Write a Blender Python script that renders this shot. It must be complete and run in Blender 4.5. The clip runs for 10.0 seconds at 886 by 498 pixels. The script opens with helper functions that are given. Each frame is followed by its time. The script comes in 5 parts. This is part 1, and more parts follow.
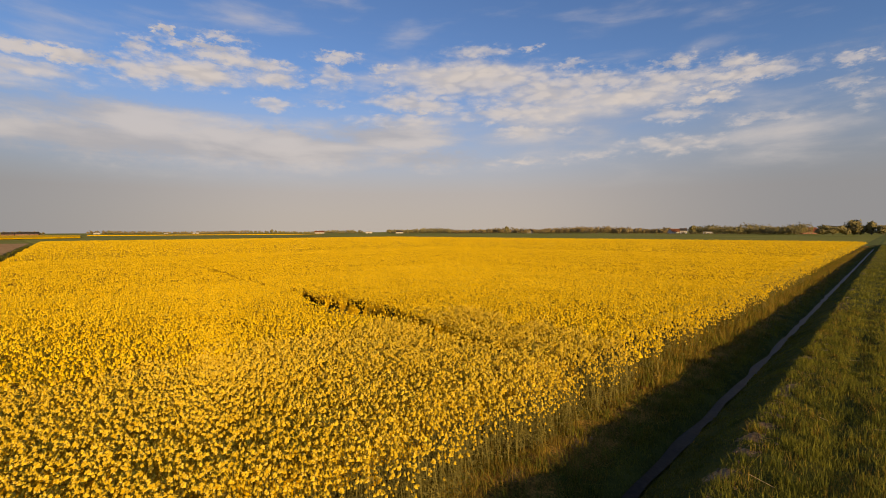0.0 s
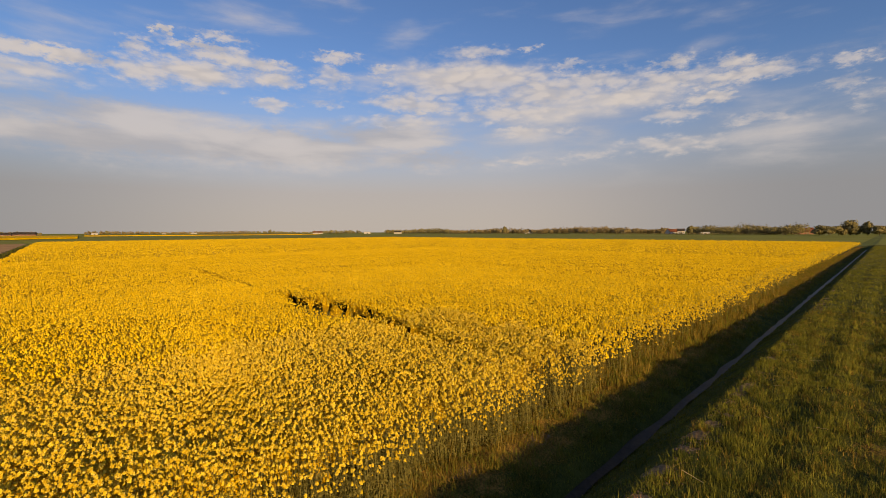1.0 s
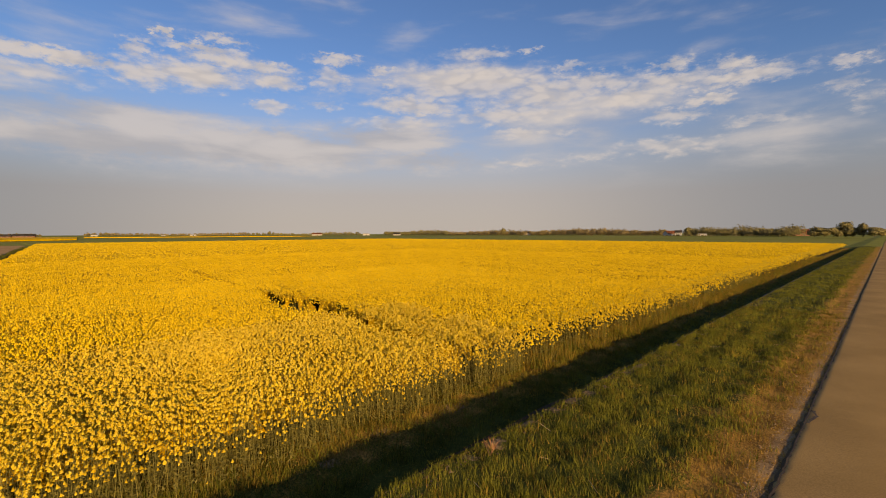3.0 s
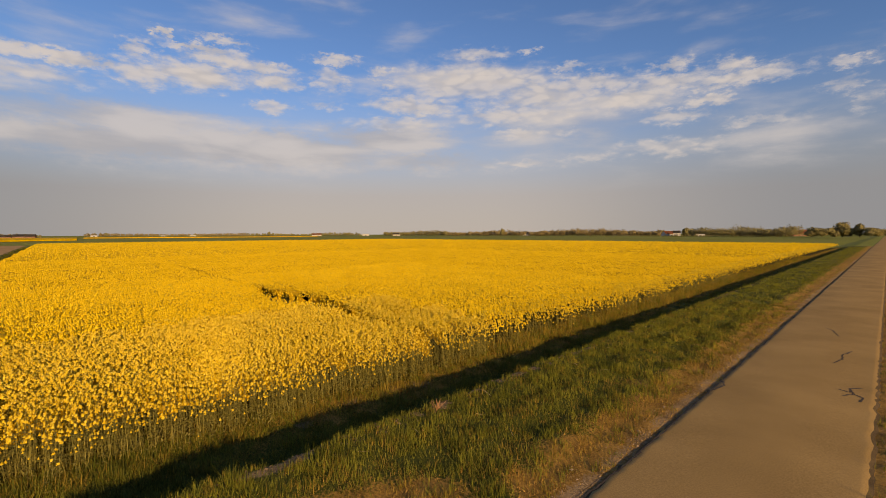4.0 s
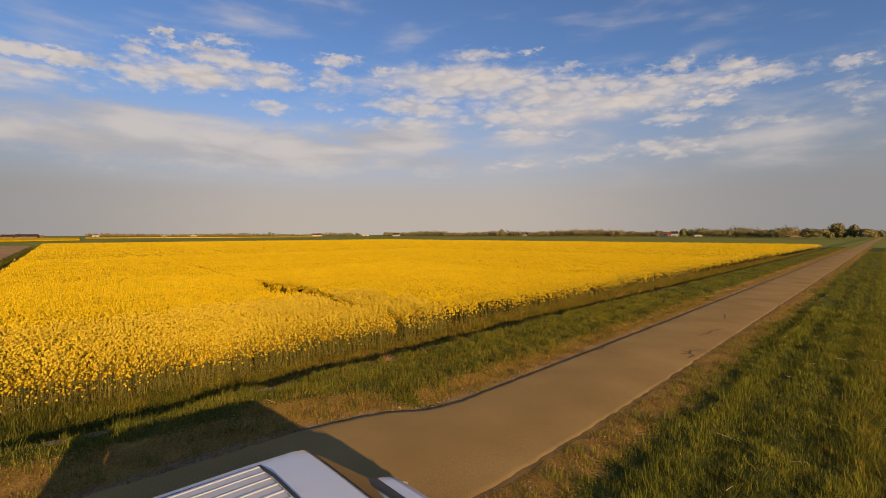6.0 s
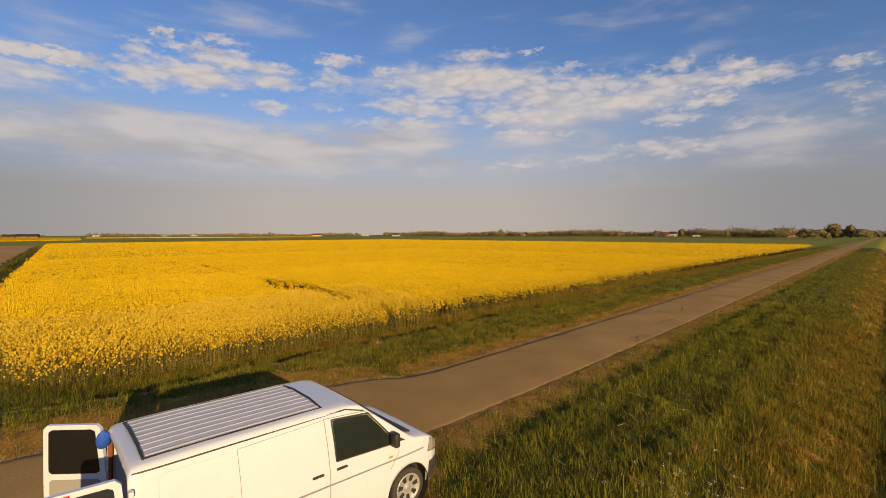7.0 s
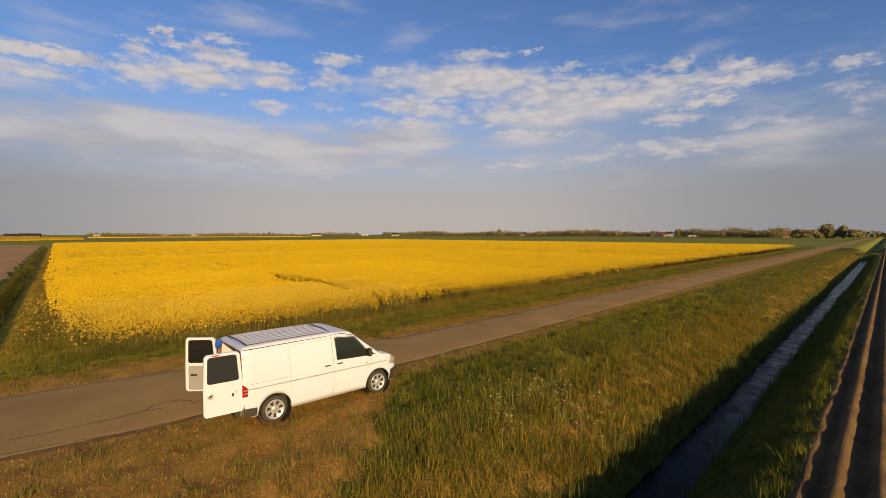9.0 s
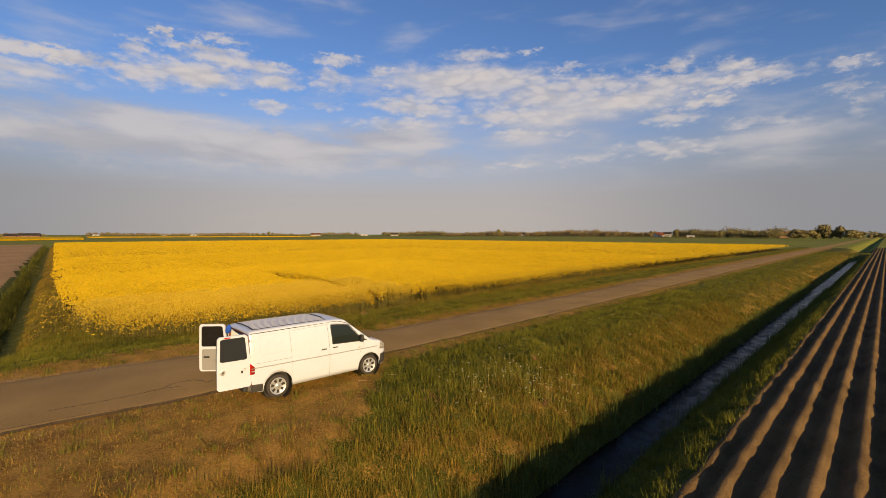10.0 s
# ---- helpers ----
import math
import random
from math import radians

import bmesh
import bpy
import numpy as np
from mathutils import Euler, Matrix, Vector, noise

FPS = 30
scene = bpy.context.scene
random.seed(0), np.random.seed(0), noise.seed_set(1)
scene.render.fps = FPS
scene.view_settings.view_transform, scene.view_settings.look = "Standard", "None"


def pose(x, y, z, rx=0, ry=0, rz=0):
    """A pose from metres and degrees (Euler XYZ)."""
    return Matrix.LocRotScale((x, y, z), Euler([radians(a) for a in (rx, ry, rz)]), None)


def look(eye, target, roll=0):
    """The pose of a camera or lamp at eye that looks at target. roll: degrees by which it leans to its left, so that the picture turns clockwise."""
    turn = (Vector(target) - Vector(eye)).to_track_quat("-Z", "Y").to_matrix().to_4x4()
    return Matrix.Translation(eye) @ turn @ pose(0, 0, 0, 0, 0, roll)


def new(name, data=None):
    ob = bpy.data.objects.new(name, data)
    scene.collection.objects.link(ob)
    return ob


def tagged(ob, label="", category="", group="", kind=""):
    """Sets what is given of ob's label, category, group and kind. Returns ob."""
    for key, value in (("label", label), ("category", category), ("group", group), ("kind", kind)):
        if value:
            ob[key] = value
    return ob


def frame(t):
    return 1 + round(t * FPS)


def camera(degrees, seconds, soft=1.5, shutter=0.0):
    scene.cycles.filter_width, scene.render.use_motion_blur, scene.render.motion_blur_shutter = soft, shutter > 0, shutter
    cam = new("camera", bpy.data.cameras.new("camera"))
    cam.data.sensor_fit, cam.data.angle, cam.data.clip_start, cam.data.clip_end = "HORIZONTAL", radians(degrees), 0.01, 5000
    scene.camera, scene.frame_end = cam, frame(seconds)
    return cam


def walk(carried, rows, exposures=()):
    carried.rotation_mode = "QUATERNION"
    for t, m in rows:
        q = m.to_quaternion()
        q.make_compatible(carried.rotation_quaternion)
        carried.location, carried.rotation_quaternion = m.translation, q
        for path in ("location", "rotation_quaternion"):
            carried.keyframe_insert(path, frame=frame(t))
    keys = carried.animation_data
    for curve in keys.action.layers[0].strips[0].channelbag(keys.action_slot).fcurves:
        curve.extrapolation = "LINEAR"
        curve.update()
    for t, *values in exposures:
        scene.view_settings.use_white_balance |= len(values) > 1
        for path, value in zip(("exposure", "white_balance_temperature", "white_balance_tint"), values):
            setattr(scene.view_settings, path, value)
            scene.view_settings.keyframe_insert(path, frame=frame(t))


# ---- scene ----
cam = camera(88.8, 10.0, soft=0.9)


def view(x, y, z, yaw, pitch, roll):
    """The camera at a place, its heading to the left of the road's line, its tilt and lean in degrees."""
    return pose(x, y, z, 90 + pitch, 0, yaw) @ pose(0, 0, 0, 0, 0, roll)


# The road runs along +y with its left edge on x = 0; the drone flies backwards across it.
walk(cam, [
    (0.0, view(-2.570, 1.810, 4.300, 44.80, -2.22, -0.18)),
    (0.5, view(-2.190, 2.065, 4.340, 44.69, -2.22, -0.19)),
    (1.0, view(-1.671, 2.260, 4.395, 44.64, -2.19, -0.19)),
    (1.5, view(-1.038, 2.345, 4.460, 44.63, -2.14, -0.20)),
    (2.0, view(-0.350, 2.350, 4.495, 44.62, -2.08, -0.20)),
    (2.5, view(0.433, 2.300, 4.490, 44.62, -2.03, -0.20)),
    (4.0, view(3.383, 1.705, 4.260, 44.59, -1.92, -0.20)),
    (4.5, view(4.410, 1.325, 4.285, 44.60, -1.91, -0.19)),
    (5.0, view(5.510, 0.875, 4.300, 44.62, -1.89, -0.16)),
    (5.5, view(6.675, 0.330, 4.334, 44.64, -1.88, -0.14)),
    (7.0, view(10.360, -1.760, 4.455, 44.63, -1.87, -0.11)),
    (7.5, view(11.610, -2.550, 4.530, 44.62, -1.88, -0.08)),
    (8.0, view(12.880, -3.380, 4.590, 44.60, -1.89, -0.08)),
    (8.5, view(14.150, -4.200, 4.585, 44.59, -1.89, -0.06)),
    (9.0, view(15.270, -4.880, 4.585, 44.58, -1.90, -0.04)),
    (9.5, view(16.120, -5.330, 4.600, 44.56, -1.90, -0.02)),
    (10.0, view(16.760, -5.690, 4.560, 44.50, -1.89, 0.00)),
], exposures=[(0.0, 0.50, 7600, 13), (5.5, 0.50, 7600, 13), (7.0, 0.50, 7450, 13), (8.5, 0.49, 7150, 13), (10.0, 0.49, 7100, 13)])

# ---- light ----
SUN_AWAY = Vector((7.4, -2.45, 1.93)).normalized()
SUN_UP = math.asin(SUN_AWAY.z)
SUN_ROT = math.atan2(SUN_AWAY.x, SUN_AWAY.y)


def node(tree, kind, at=None, **sets):
    n = tree.nodes.new(kind)
    for k, v in sets.items():
        if k in n.inputs:
            n.inputs[k].default_value = v
    return n


# Cloud banks by bearing left of +y, height and half widths, all in degrees, and weight.
PUFFS_WEST = [
    (84.7, 16.7, 5.4, 0.5, 1.0), (86.4, 14.8, 4.4, 0.7, 0.55), (78.4, 18.7, 1.2, 0.8, 0.7), (75.7, 20.6, 0.7, 0.4, 0.9), (70.2, 20.9, 2.3, 0.4, 0.75),
    (72.7, 19.7, 3.3, 0.4, 1), (70.8, 18.9, 2.9, 0.6, 1), (77.7, 16.5, 2.8, 1.0, 0.85), (73.0, 17.1, 4.1, 1.0, 0.95), (65.7, 18.6, 3.1, 0.5, 0.75),
    (64.8, 17.4, 2.6, 0.7, 0.75), (65.1, 14.7, 1.9, 0.6, 0.65), (58.0, 20.3, 2.1, 0.4, 0.8), (58.6, 18.1, 1.9, 1.0, 0.6), (58.7, 15.1, 1.9, 0.4, 0.5),
]
PUFFS_MIDDLE = [
    (52.2, 19.2, 1.5, 0.5, 0.7), (51.2, 17.7, 1.4, 0.5, 0.6), (48.0, 15.6, 4.6, 0.8, 1), (50.5, 13.6, 5.6, 0.7, 0.65), (41.3, 18.1, 7.7, 1.8, 1),
    (39.9, 21.2, 3.8, 0.6, 0.7), (34.0, 21.3, 1.2, 0.3, 0.8), (32.3, 16.4, 6.1, 1.4, 1), (35.7, 14.2, 8.2, 0.8, 0.85), (29.6, 19.2, 2.1, 0.4, 0.7),
]
PUFFS_NORTH = [
    (25.7, 17.3, 4.5, 0.8, 1), (22.6, 15.3, 4.9, 1.0, 0.95), (18.0, 18.2, 1.6, 0.5, 0.9), (19.1, 16.4, 4.6, 0.8, 0.95), (14.4, 14.1, 2.0, 0.5, 0.9),
    (17.9, 12.8, 3.1, 0.6, 0.85), (12.1, 17.2, 1.5, 0.6, 0.85), (11.6, 15.8, 4.5, 0.6, 0.95), (9.6, 11.4, 3.6, 0.5, 0.55), (32.9, 12.0, 4.7, 0.5, 0.65),
    (18.4, 9.7, 6.2, 0.8, 0.65), (34.3, 8.6, 5.2, 0.5, 0.55), (25.7, 9.0, 3.9, 0.5, 0.5), (3.1, 15.7, 1.6, 0.5, 0.6), (3.3, 13.9, 1.5, 0.6, 0.6),
    (1.5, 11.8, 1.3, 0.9, 0.5),
]
VEILS = [
    (80.4, 11.9, 10.8, 1.4, 0.75), (79.6, 9.4, 11.5, 1.5, 1.0), (65.2, 9.7, 12.3, 1.8, 1.0), (51.9, 11.7, 7.6, 1.6, 0.9), (47.7, 9.1, 8.4, 1.0, 0.7),
    (29.6, 12.8, 14.3, 2.9, 0.5), (6.3, 9.0, 7.0, 2.5, 0.35), (61.2, 24.4, 5.8, 2.2, 0.16), (85.1, 18.9, 4.9, 2.3, 0.22), (2.4, 17.9, 3.1, 1.2, 0.25),
]
BANKS = [("P", *b[:4], b[4] * 1.2) for b in PUFFS_WEST] + [("P", *b) for b in PUFFS_MIDDLE + PUFFS_NORTH] + [("V", *b) for b in VEILS]


def make_world():
    world = bpy.data.worlds.new("sky")
    scene.world = world
    world.use_nodes = True
    t = world.node_tree
    t.nodes.clear()
    L = t.links.new

    def put(sock, v):
        if hasattr(v, "is_output"):
            L(v, sock)
        else:
            sock.default_value = v

    def calc(op, a, b=0.0, c=0.0):
        n = t.nodes.new("ShaderNodeMath")
        n.operation = op
        for sock, v in zip(n.inputs, (a, b, c)):
            put(sock, v)
        return n.outputs[0]

    def ramp(v, lo, hi, out_lo=0.0, out_hi=1.0, smooth=True):
        n = t.nodes.new("ShaderNodeMapRange")
        n.interpolation_type = "SMOOTHSTEP" if smooth else "LINEAR"
        for sock, x in zip(n.inputs[:5], (v, lo, hi, out_lo, out_hi)):
            put(sock, x)
        return n.outputs[0]

    def blend(f, a, b):
        n = t.nodes.new("ShaderNodeMix")
        n.data_type = "RGBA"
        for sock, v in ((n.inputs[0], f), (n.inputs[6], a), (n.inputs[7], b)):
            put(sock, v)
        return n.outputs[2]

    def noise_tex(vec, scale, detail, rough=0.55, warp=0.0):
        n = t.nodes.new("ShaderNodeTexNoise")
        L(vec, n.inputs["Vector"])
        n.inputs["Scale"].default_value, n.inputs["Detail"].default_value = scale, detail
        n.inputs["Roughness"].default_value, n.inputs["Distortion"].default_value = rough, warp
        return n.outputs["Fac"]

    sky = t.nodes.new("ShaderNodeTexSky")
    sky.sky_type = "NISHITA"
    sky.sun_disc = False
    sky.sun_elevation = SUN_UP
    sky.sun_rotation = SUN_ROT
    sky.air_density, sky.dust_density, sky.ozone_density = 1.0, 0.6, 3.0
    way = t.nodes.new("ShaderNodeTexCoord").outputs["Generated"]
    xyz = t.nodes.new("ShaderNodeSeparateXYZ")
    L(way, xyz.inputs[0])
    x, y, z = xyz.outputs
    up = calc("MAXIMUM", z, 0.0)
    bearing = calc("MULTIPLY", calc("ARCTAN2", calc("MULTIPLY", x, -1.0), y), 57.2958)
    height = calc("MULTIPLY", calc("ARCSINE", z), 57.2958)
    # the cloud layer as a plane overhead
    lift = calc("ADD", up, 0.06)
    flat = t.nodes.new("ShaderNodeCombineXYZ")
    L(calc("DIVIDE", x, lift), flat.inputs[0]), L(calc("DIVIDE", y, lift), flat.inputs[1])
    plane = flat.outputs[0]
    # ragged outlines: bearing and height are shifted by a fine noise before the banks are laid out
    ragged = t.nodes.new("ShaderNodeTexNoise")
    ragged.inputs["Scale"].default_value, ragged.inputs["Detail"].default_value, ragged.inputs["Roughness"].default_value = 1.0, 5, 0.62
    angles = t.nodes.new("ShaderNodeCombineXYZ")
    L(calc("DIVIDE", bearing, 1.5), angles.inputs[0]), L(calc("DIVIDE", height, 0.75), angles.inputs[1])
    L(angles.outputs[0], ragged.inputs["Vector"])
    shift = t.nodes.new("ShaderNodeSeparateColor")
    L(ragged.outputs["Color"], shift.inputs[0])
    bearing_r = calc("MULTIPLY_ADD", calc("SUBTRACT", shift.outputs[0], 0.5), 6.5, bearing)
    height_r = calc("MULTIPLY_ADD", calc("SUBTRACT", shift.outputs[1], 0.5), 2.6, height)
    cover = {"P": 0.0, "V": 0.0}
    for kind, b0, h0, wb, wh, weight in BANKS:
        u = calc("DIVIDE", calc("SUBTRACT", bearing_r, b0), wb * 1.15)
        v = calc("DIVIDE", calc("SUBTRACT", height_r, h0), wh * 1.25)
        r = calc("ADD", calc("MULTIPLY", u, u), calc("MULTIPLY", v, v))
        g = calc("MULTIPLY", calc("EXPONENT", calc("MULTIPLY", r, -0.8)), weight)
        cover[kind] = calc("MAXIMUM", cover[kind], g) if cover[kind] else g
    # outside the banks that are named above, the same broken cloud goes on
    aside = ramp(calc("ABSOLUTE", calc("SUBTRACT", bearing, 44.6)), 48.0, 70.0)
    wide = ramp(noise_tex(plane, 0.9, 3), 0.45, 0.7)
    cover["P"] = calc("MAXIMUM", cover["P"], calc("MULTIPLY", calc("MAXIMUM", aside, ramp(height, 28.0, 40.0)), calc("MULTIPLY", wide, 0.5)))
    dome = t.nodes.new("ShaderNodeCombineXYZ")
    L(calc("DIVIDE", bearing, 5.0), dome.inputs[0]), L(calc("DIVIDE", height, 1.9), dome.inputs[1])
    puffs = noise_tex(dome.outputs[0], 1.0, 6, 0.52, 0.25)
    clumps = noise_tex(plane, 1.7, 3, 0.5)
    warp = t.nodes.new("ShaderNodeVectorMath")
    warp.operation = "MULTIPLY_ADD"
    warp_noise = t.nodes.new("ShaderNodeTexNoise")
    warp_noise.inputs["Scale"].default_value, warp_noise.inputs["Detail"].default_value = 1.1, 3
    L(dome.outputs[0], warp_noise.inputs["Vector"])
    L(warp_noise.outputs["Color"], warp.inputs[0])
    warp.inputs[1].default_value = (1.3, 0.8, 0)
    L(dome.outputs[0], warp.inputs[2])
    cells = t.nodes.new("ShaderNodeTexVoronoi")
    cells.voronoi_dimensions, cells.feature = "2D", "SMOOTH_F1"
    cells.inputs["Scale"].default_value, cells.inputs["Smoothness"].default_value = 2.3, 0.6
    L(warp.outputs[0], cells.inputs["Vector"])
    lumps = calc("SUBTRACT", 1.0, cells.outputs["Distance"])
    body = calc("ADD", calc("ADD", calc("MULTIPLY", puffs, 0.55), calc("MULTIPLY", lumps, 0.30)), calc("MULTIPLY", noise_tex(dome.outputs[0], 4.0, 5, 0.6), 0.22))
    thick = ramp(calc("ADD", body, calc("MULTIPLY", cover["P"], 0.45)), 0.58, 1.05)
    thick = calc("MULTIPLY", thick, ramp(cover["P"], 0.03, 0.5))
    streaks = t.nodes.new("ShaderNodeMapping")
    streaks.inputs["Scale"].default_value = (0.32, 0.5, 1)
    streaks.inputs["Rotation"].default_value = (0, 0, radians(-12))
    L(dome.outputs[0], streaks.inputs[0])
    veil_noise = noise_tex(streaks.outputs[0], 1.3, 6, 0.5, 0.2)
    veil = ramp(calc("ADD", veil_noise, calc("MULTIPLY", calc("MAXIMUM", cover["V"], calc("MULTIPLY", cover["P"], 0.55)), 0.60)), 0.50, 1.0)
    veil = calc("MULTIPLY", veil, ramp(height, 4.0, 9.0, 0.0, 0.85))
    # colours, in the units of the sky texture
    blue = t.nodes.new("ShaderNodeMix")
    blue.data_type, blue.blend_type = "RGBA", "MULTIPLY"
    blue.inputs[0].default_value = 1.0
    L(sky.outputs[0], blue.inputs[6])
    blue.inputs[7].default_value = SKY_TINT
    haze = ramp(height, 19.0, 2.0, 0.0, 1.0)
    haze = calc("MULTIPLY", haze, ramp(z, -0.02, 0.0))
    side = ramp(calc("ABSOLUTE", calc("SUBTRACT", bearing, 50.0)), 48.0, 10.0)
    haze_colour = blend(side, HAZE_SIDE, blend(ramp(height, 9.0, 0.5), HAZE_MID, HAZE_LOW))
    clear = blend(calc("MINIMUM", calc("MULTIPLY", haze, 1.05), 0.98), blue.outputs[2], haze_colour)
    shade = noise_tex(dome.outputs[0], 2.2, 5)
    lit = blend(ramp(calc("ADD", calc("MULTIPLY", lumps, 0.9), calc("MULTIPLY", shade, 0.5)), 0.45, 0.95), CLOUD_DARK, CLOUD_LIGHT)
    veil_lit = blend(ramp(veil_noise, 0.35, 0.65), VEIL_DARK, VEIL_LIGHT)
    both = blend(veil, clear, veil_lit)
    both = blend(calc("MULTIPLY", thick, 0.69), both, lit)
    bg = t.nodes.new("ShaderNodeBackground")
    bg.inputs["Strength"].default_value = 0.086
    L(both, bg.inputs["Color"])
    out = t.nodes.new("ShaderNodeOutputWorld")
    L(bg.outputs[0], out.inputs["Surface"])


SKY_TINT = (0.72, 0.90, 1.22, 1)
HAZE_LOW, HAZE_MID, HAZE_SIDE = (3.75, 3.58, 3.52, 1), (3.40, 3.48, 3.88, 1), (2.2, 2.35, 2.65, 1)
CLOUD_DARK, CLOUD_LIGHT = (4.0, 4.0, 4.3, 1), (5.2, 5.0, 5.0, 1)
VEIL_DARK, VEIL_LIGHT = (3.3, 3.4, 3.8, 1), (4.6, 4.55, 4.75, 1)
make_world()
sun = new("sun", bpy.data.lights.new("sun", "SUN"))
sun.data.energy, sun.data.angle, sun.data.color = 5.0, radians(0.6), (1.0, 0.70, 0.33)
sun.matrix_world = look(SUN_AWAY * 200, (0, 0, 0))

# ---- materials ----
def links(m):
    return m.node_tree.nodes, m.node_tree.links.new, m.node_tree.nodes["Principled BSDF"]


def material(name, dark, light, big=1.0, fine=12.0, rough=0.85, bump=0.3, bump_scale=None, metal=0.0, through_light=0.0,
             island=0.0, attr=None, coat=0.0, spec=0.08, bump_depth=0.02):
    """Two tones mixed by a large and a fine noise, with bump; island varies the tone from piece to piece;
    attr: {attribute name: (dark, light)} lays further tones over the first two."""
    m = bpy.data.materials.new(name)
    m.use_nodes = True
    N, L, b = links(m)
    geo = N.new("ShaderNodeNewGeometry")
    pos = geo.outputs["Position"]

    def noise_at(scale, detail=5.0):
        n = N.new("ShaderNodeTexNoise")
        n.inputs["Scale"].default_value, n.inputs["Detail"].default_value = scale, detail
        L(pos, n.inputs["Vector"])
        return n.outputs["Fac"]

    def sharpen(sock, lo, hi):
        r = N.new("ShaderNodeMapRange")
        r.inputs["From Min"].default_value, r.inputs["From Max"].default_value = lo, hi
        L(sock, r.inputs["Value"])
        return r.outputs["Result"]

    def blend(fac, a, c):
        x = N.new("ShaderNodeMix")
        x.data_type = "RGBA"
        for sock, v in ((x.inputs[0], fac), (x.inputs[6], a), (x.inputs[7], c)):
            if isinstance(v, tuple):
                sock.default_value = (*v, 1)
            elif isinstance(v, float):
                sock.default_value = v
            else:
                L(v, sock)
        return x.outputs[2]

    fac_big, fac_fine = noise_at(big, 4), noise_at(fine, 8)
    mean = N.new("ShaderNodeMath")
    mean.operation = "ADD"
    L(fac_big, mean.inputs[0]), L(fac_fine, mean.inputs[1])
    fac = sharpen(mean.outputs[0], 0.75, 1.25)
    if island:
        mixer = N.new("ShaderNodeMix")
        mixer.inputs[0].default_value = island
        L(fac, mixer.inputs[2]), L(geo.outputs["Random Per Island"], mixer.inputs[3])
        fac = mixer.outputs[0]
    colour = blend(fac, dark, light)
    for key, (d, l) in (attr or {}).items():
        a = N.new("ShaderNodeAttribute")
        a.attribute_name = key
        edge = N.new("ShaderNodeMath")
        edge.operation = "ADD"
        L(a.outputs["Fac"], edge.inputs[0]), L(fac_fine, edge.inputs[1])
        colour = blend(sharpen(edge.outputs[0], 0.85, 1.15), colour, blend(fac, d, l))
    L(colour, b.inputs["Base Color"])
    b.inputs["Roughness"].default_value, b.inputs["Metallic"].default_value = rough, metal
    b.inputs["Specular IOR Level"].default_value = spec
    b.inputs["Coat Weight"].default_value = coat
    if bump:
        n = N.new("ShaderNodeBump")
        n.inputs["Strength"].default_value, n.inputs["Distance"].default_value = bump, bump_depth
        L(noise_at(bump_scale or fine * 2, 6), n.inputs["Height"])
        L(n.outputs[0], b.inputs["Normal"])
    if through_light:
        tr, mixs = N.new("ShaderNodeBsdfTranslucent"), N.new("ShaderNodeMixShader")
        L(colour, tr.inputs["Color"])
        mixs.inputs[0].default_value = through_light
        L(b.outputs[0], mixs.inputs[1]), L(tr.outputs[0], mixs.inputs[2])
        L(mixs.outputs[0], N["Material Output"].inputs["Surface"])
    return m


def plain(name, colour, rough=0.5, metal=0.0, coat=0.0, spec=0.5, bump=0.0, var=0.12, scale=30.0):
    """A made surface: one tone with slight soiling."""
    d = tuple(c * (1 - var) for c in colour)
    return material(name, d, colour, scale * 0.1, scale, rough, bump, metal=metal, coat=coat, spec=spec, bump_depth=0.002)


M_VERGE = material("verge_turf", (0.034, 0.042, 0.008), (0.09, 0.096, 0.019), 1.3, 18, 0.95, 0.8,
                   attr={"dry": ((0.15, 0.084, 0.022), (0.36, 0.212, 0.054)), "soil": ((0.14, 0.094, 0.050), (0.30, 0.212, 0.122))}, bump_depth=0.04)
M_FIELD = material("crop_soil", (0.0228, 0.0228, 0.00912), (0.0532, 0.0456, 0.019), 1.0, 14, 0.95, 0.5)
M_PLOUGH = material("ploughed_earth", (0.074, 0.048, 0.023), (0.175, 0.116, 0.055), 0.9, 24, 0.95, 0.9, 30, bump_depth=0.04)
M_BROWN = material("bare_brown_field", (0.27, 0.165, 0.075), (0.38, 0.25, 0.12), 0.08, 3.0, 0.95, 0.5)
M_GREEN = material("far_green_crop", (0.12, 0.14, 0.024), (0.20, 0.21, 0.04), 0.012, 0.6, 0.95, 0.4)
M_ASPHALT = material("asphalt", (0.225, 0.149, 0.060), (0.355, 0.239, 0.098), 0.35, 38, 0.9, 0.5, 120, spec=0.06, bump_depth=0.006)
M_ASPHALT_EDGE = material("crumbled_asphalt_edge", (0.06, 0.044, 0.026), (0.13, 0.092, 0.05), 2.0, 40, 0.9, 0.7)
M_TAR = material("tar_seam_or_cable", (0.045, 0.034, 0.024), (0.095, 0.072, 0.05), 3.0, 40, 0.6, 0.3)
M_CABLE = material("black_cable", (0.018, 0.014, 0.011), (0.045, 0.035, 0.026), 3.0, 40, 0.6, 0.3)
# Amber tone: the shade between flower heads is mixed into this sheet's colour.
M_SHEET = material("shaded_rape_canopy", (0.27, 0.155, 0.008), (0.58, 0.345, 0.010), 0.9, 7.0, 0.9, 0.8, bump_depth=0.1)
M_FARSHEET = material("rape_canopy_far", (0.426, 0.251, 0.00304), (0.684, 0.441, 0.0076), 0.35, 5.0, 0.9, 0.9, 4.0, bump_depth=0.16)
M_PETAL = material("rape_petals", (0.46, 0.305, 0.010), (0.70, 0.52, 0.045), 0.6, 9.0, 0.7, 0, island=0.7, through_light=0.12, spec=0.2)
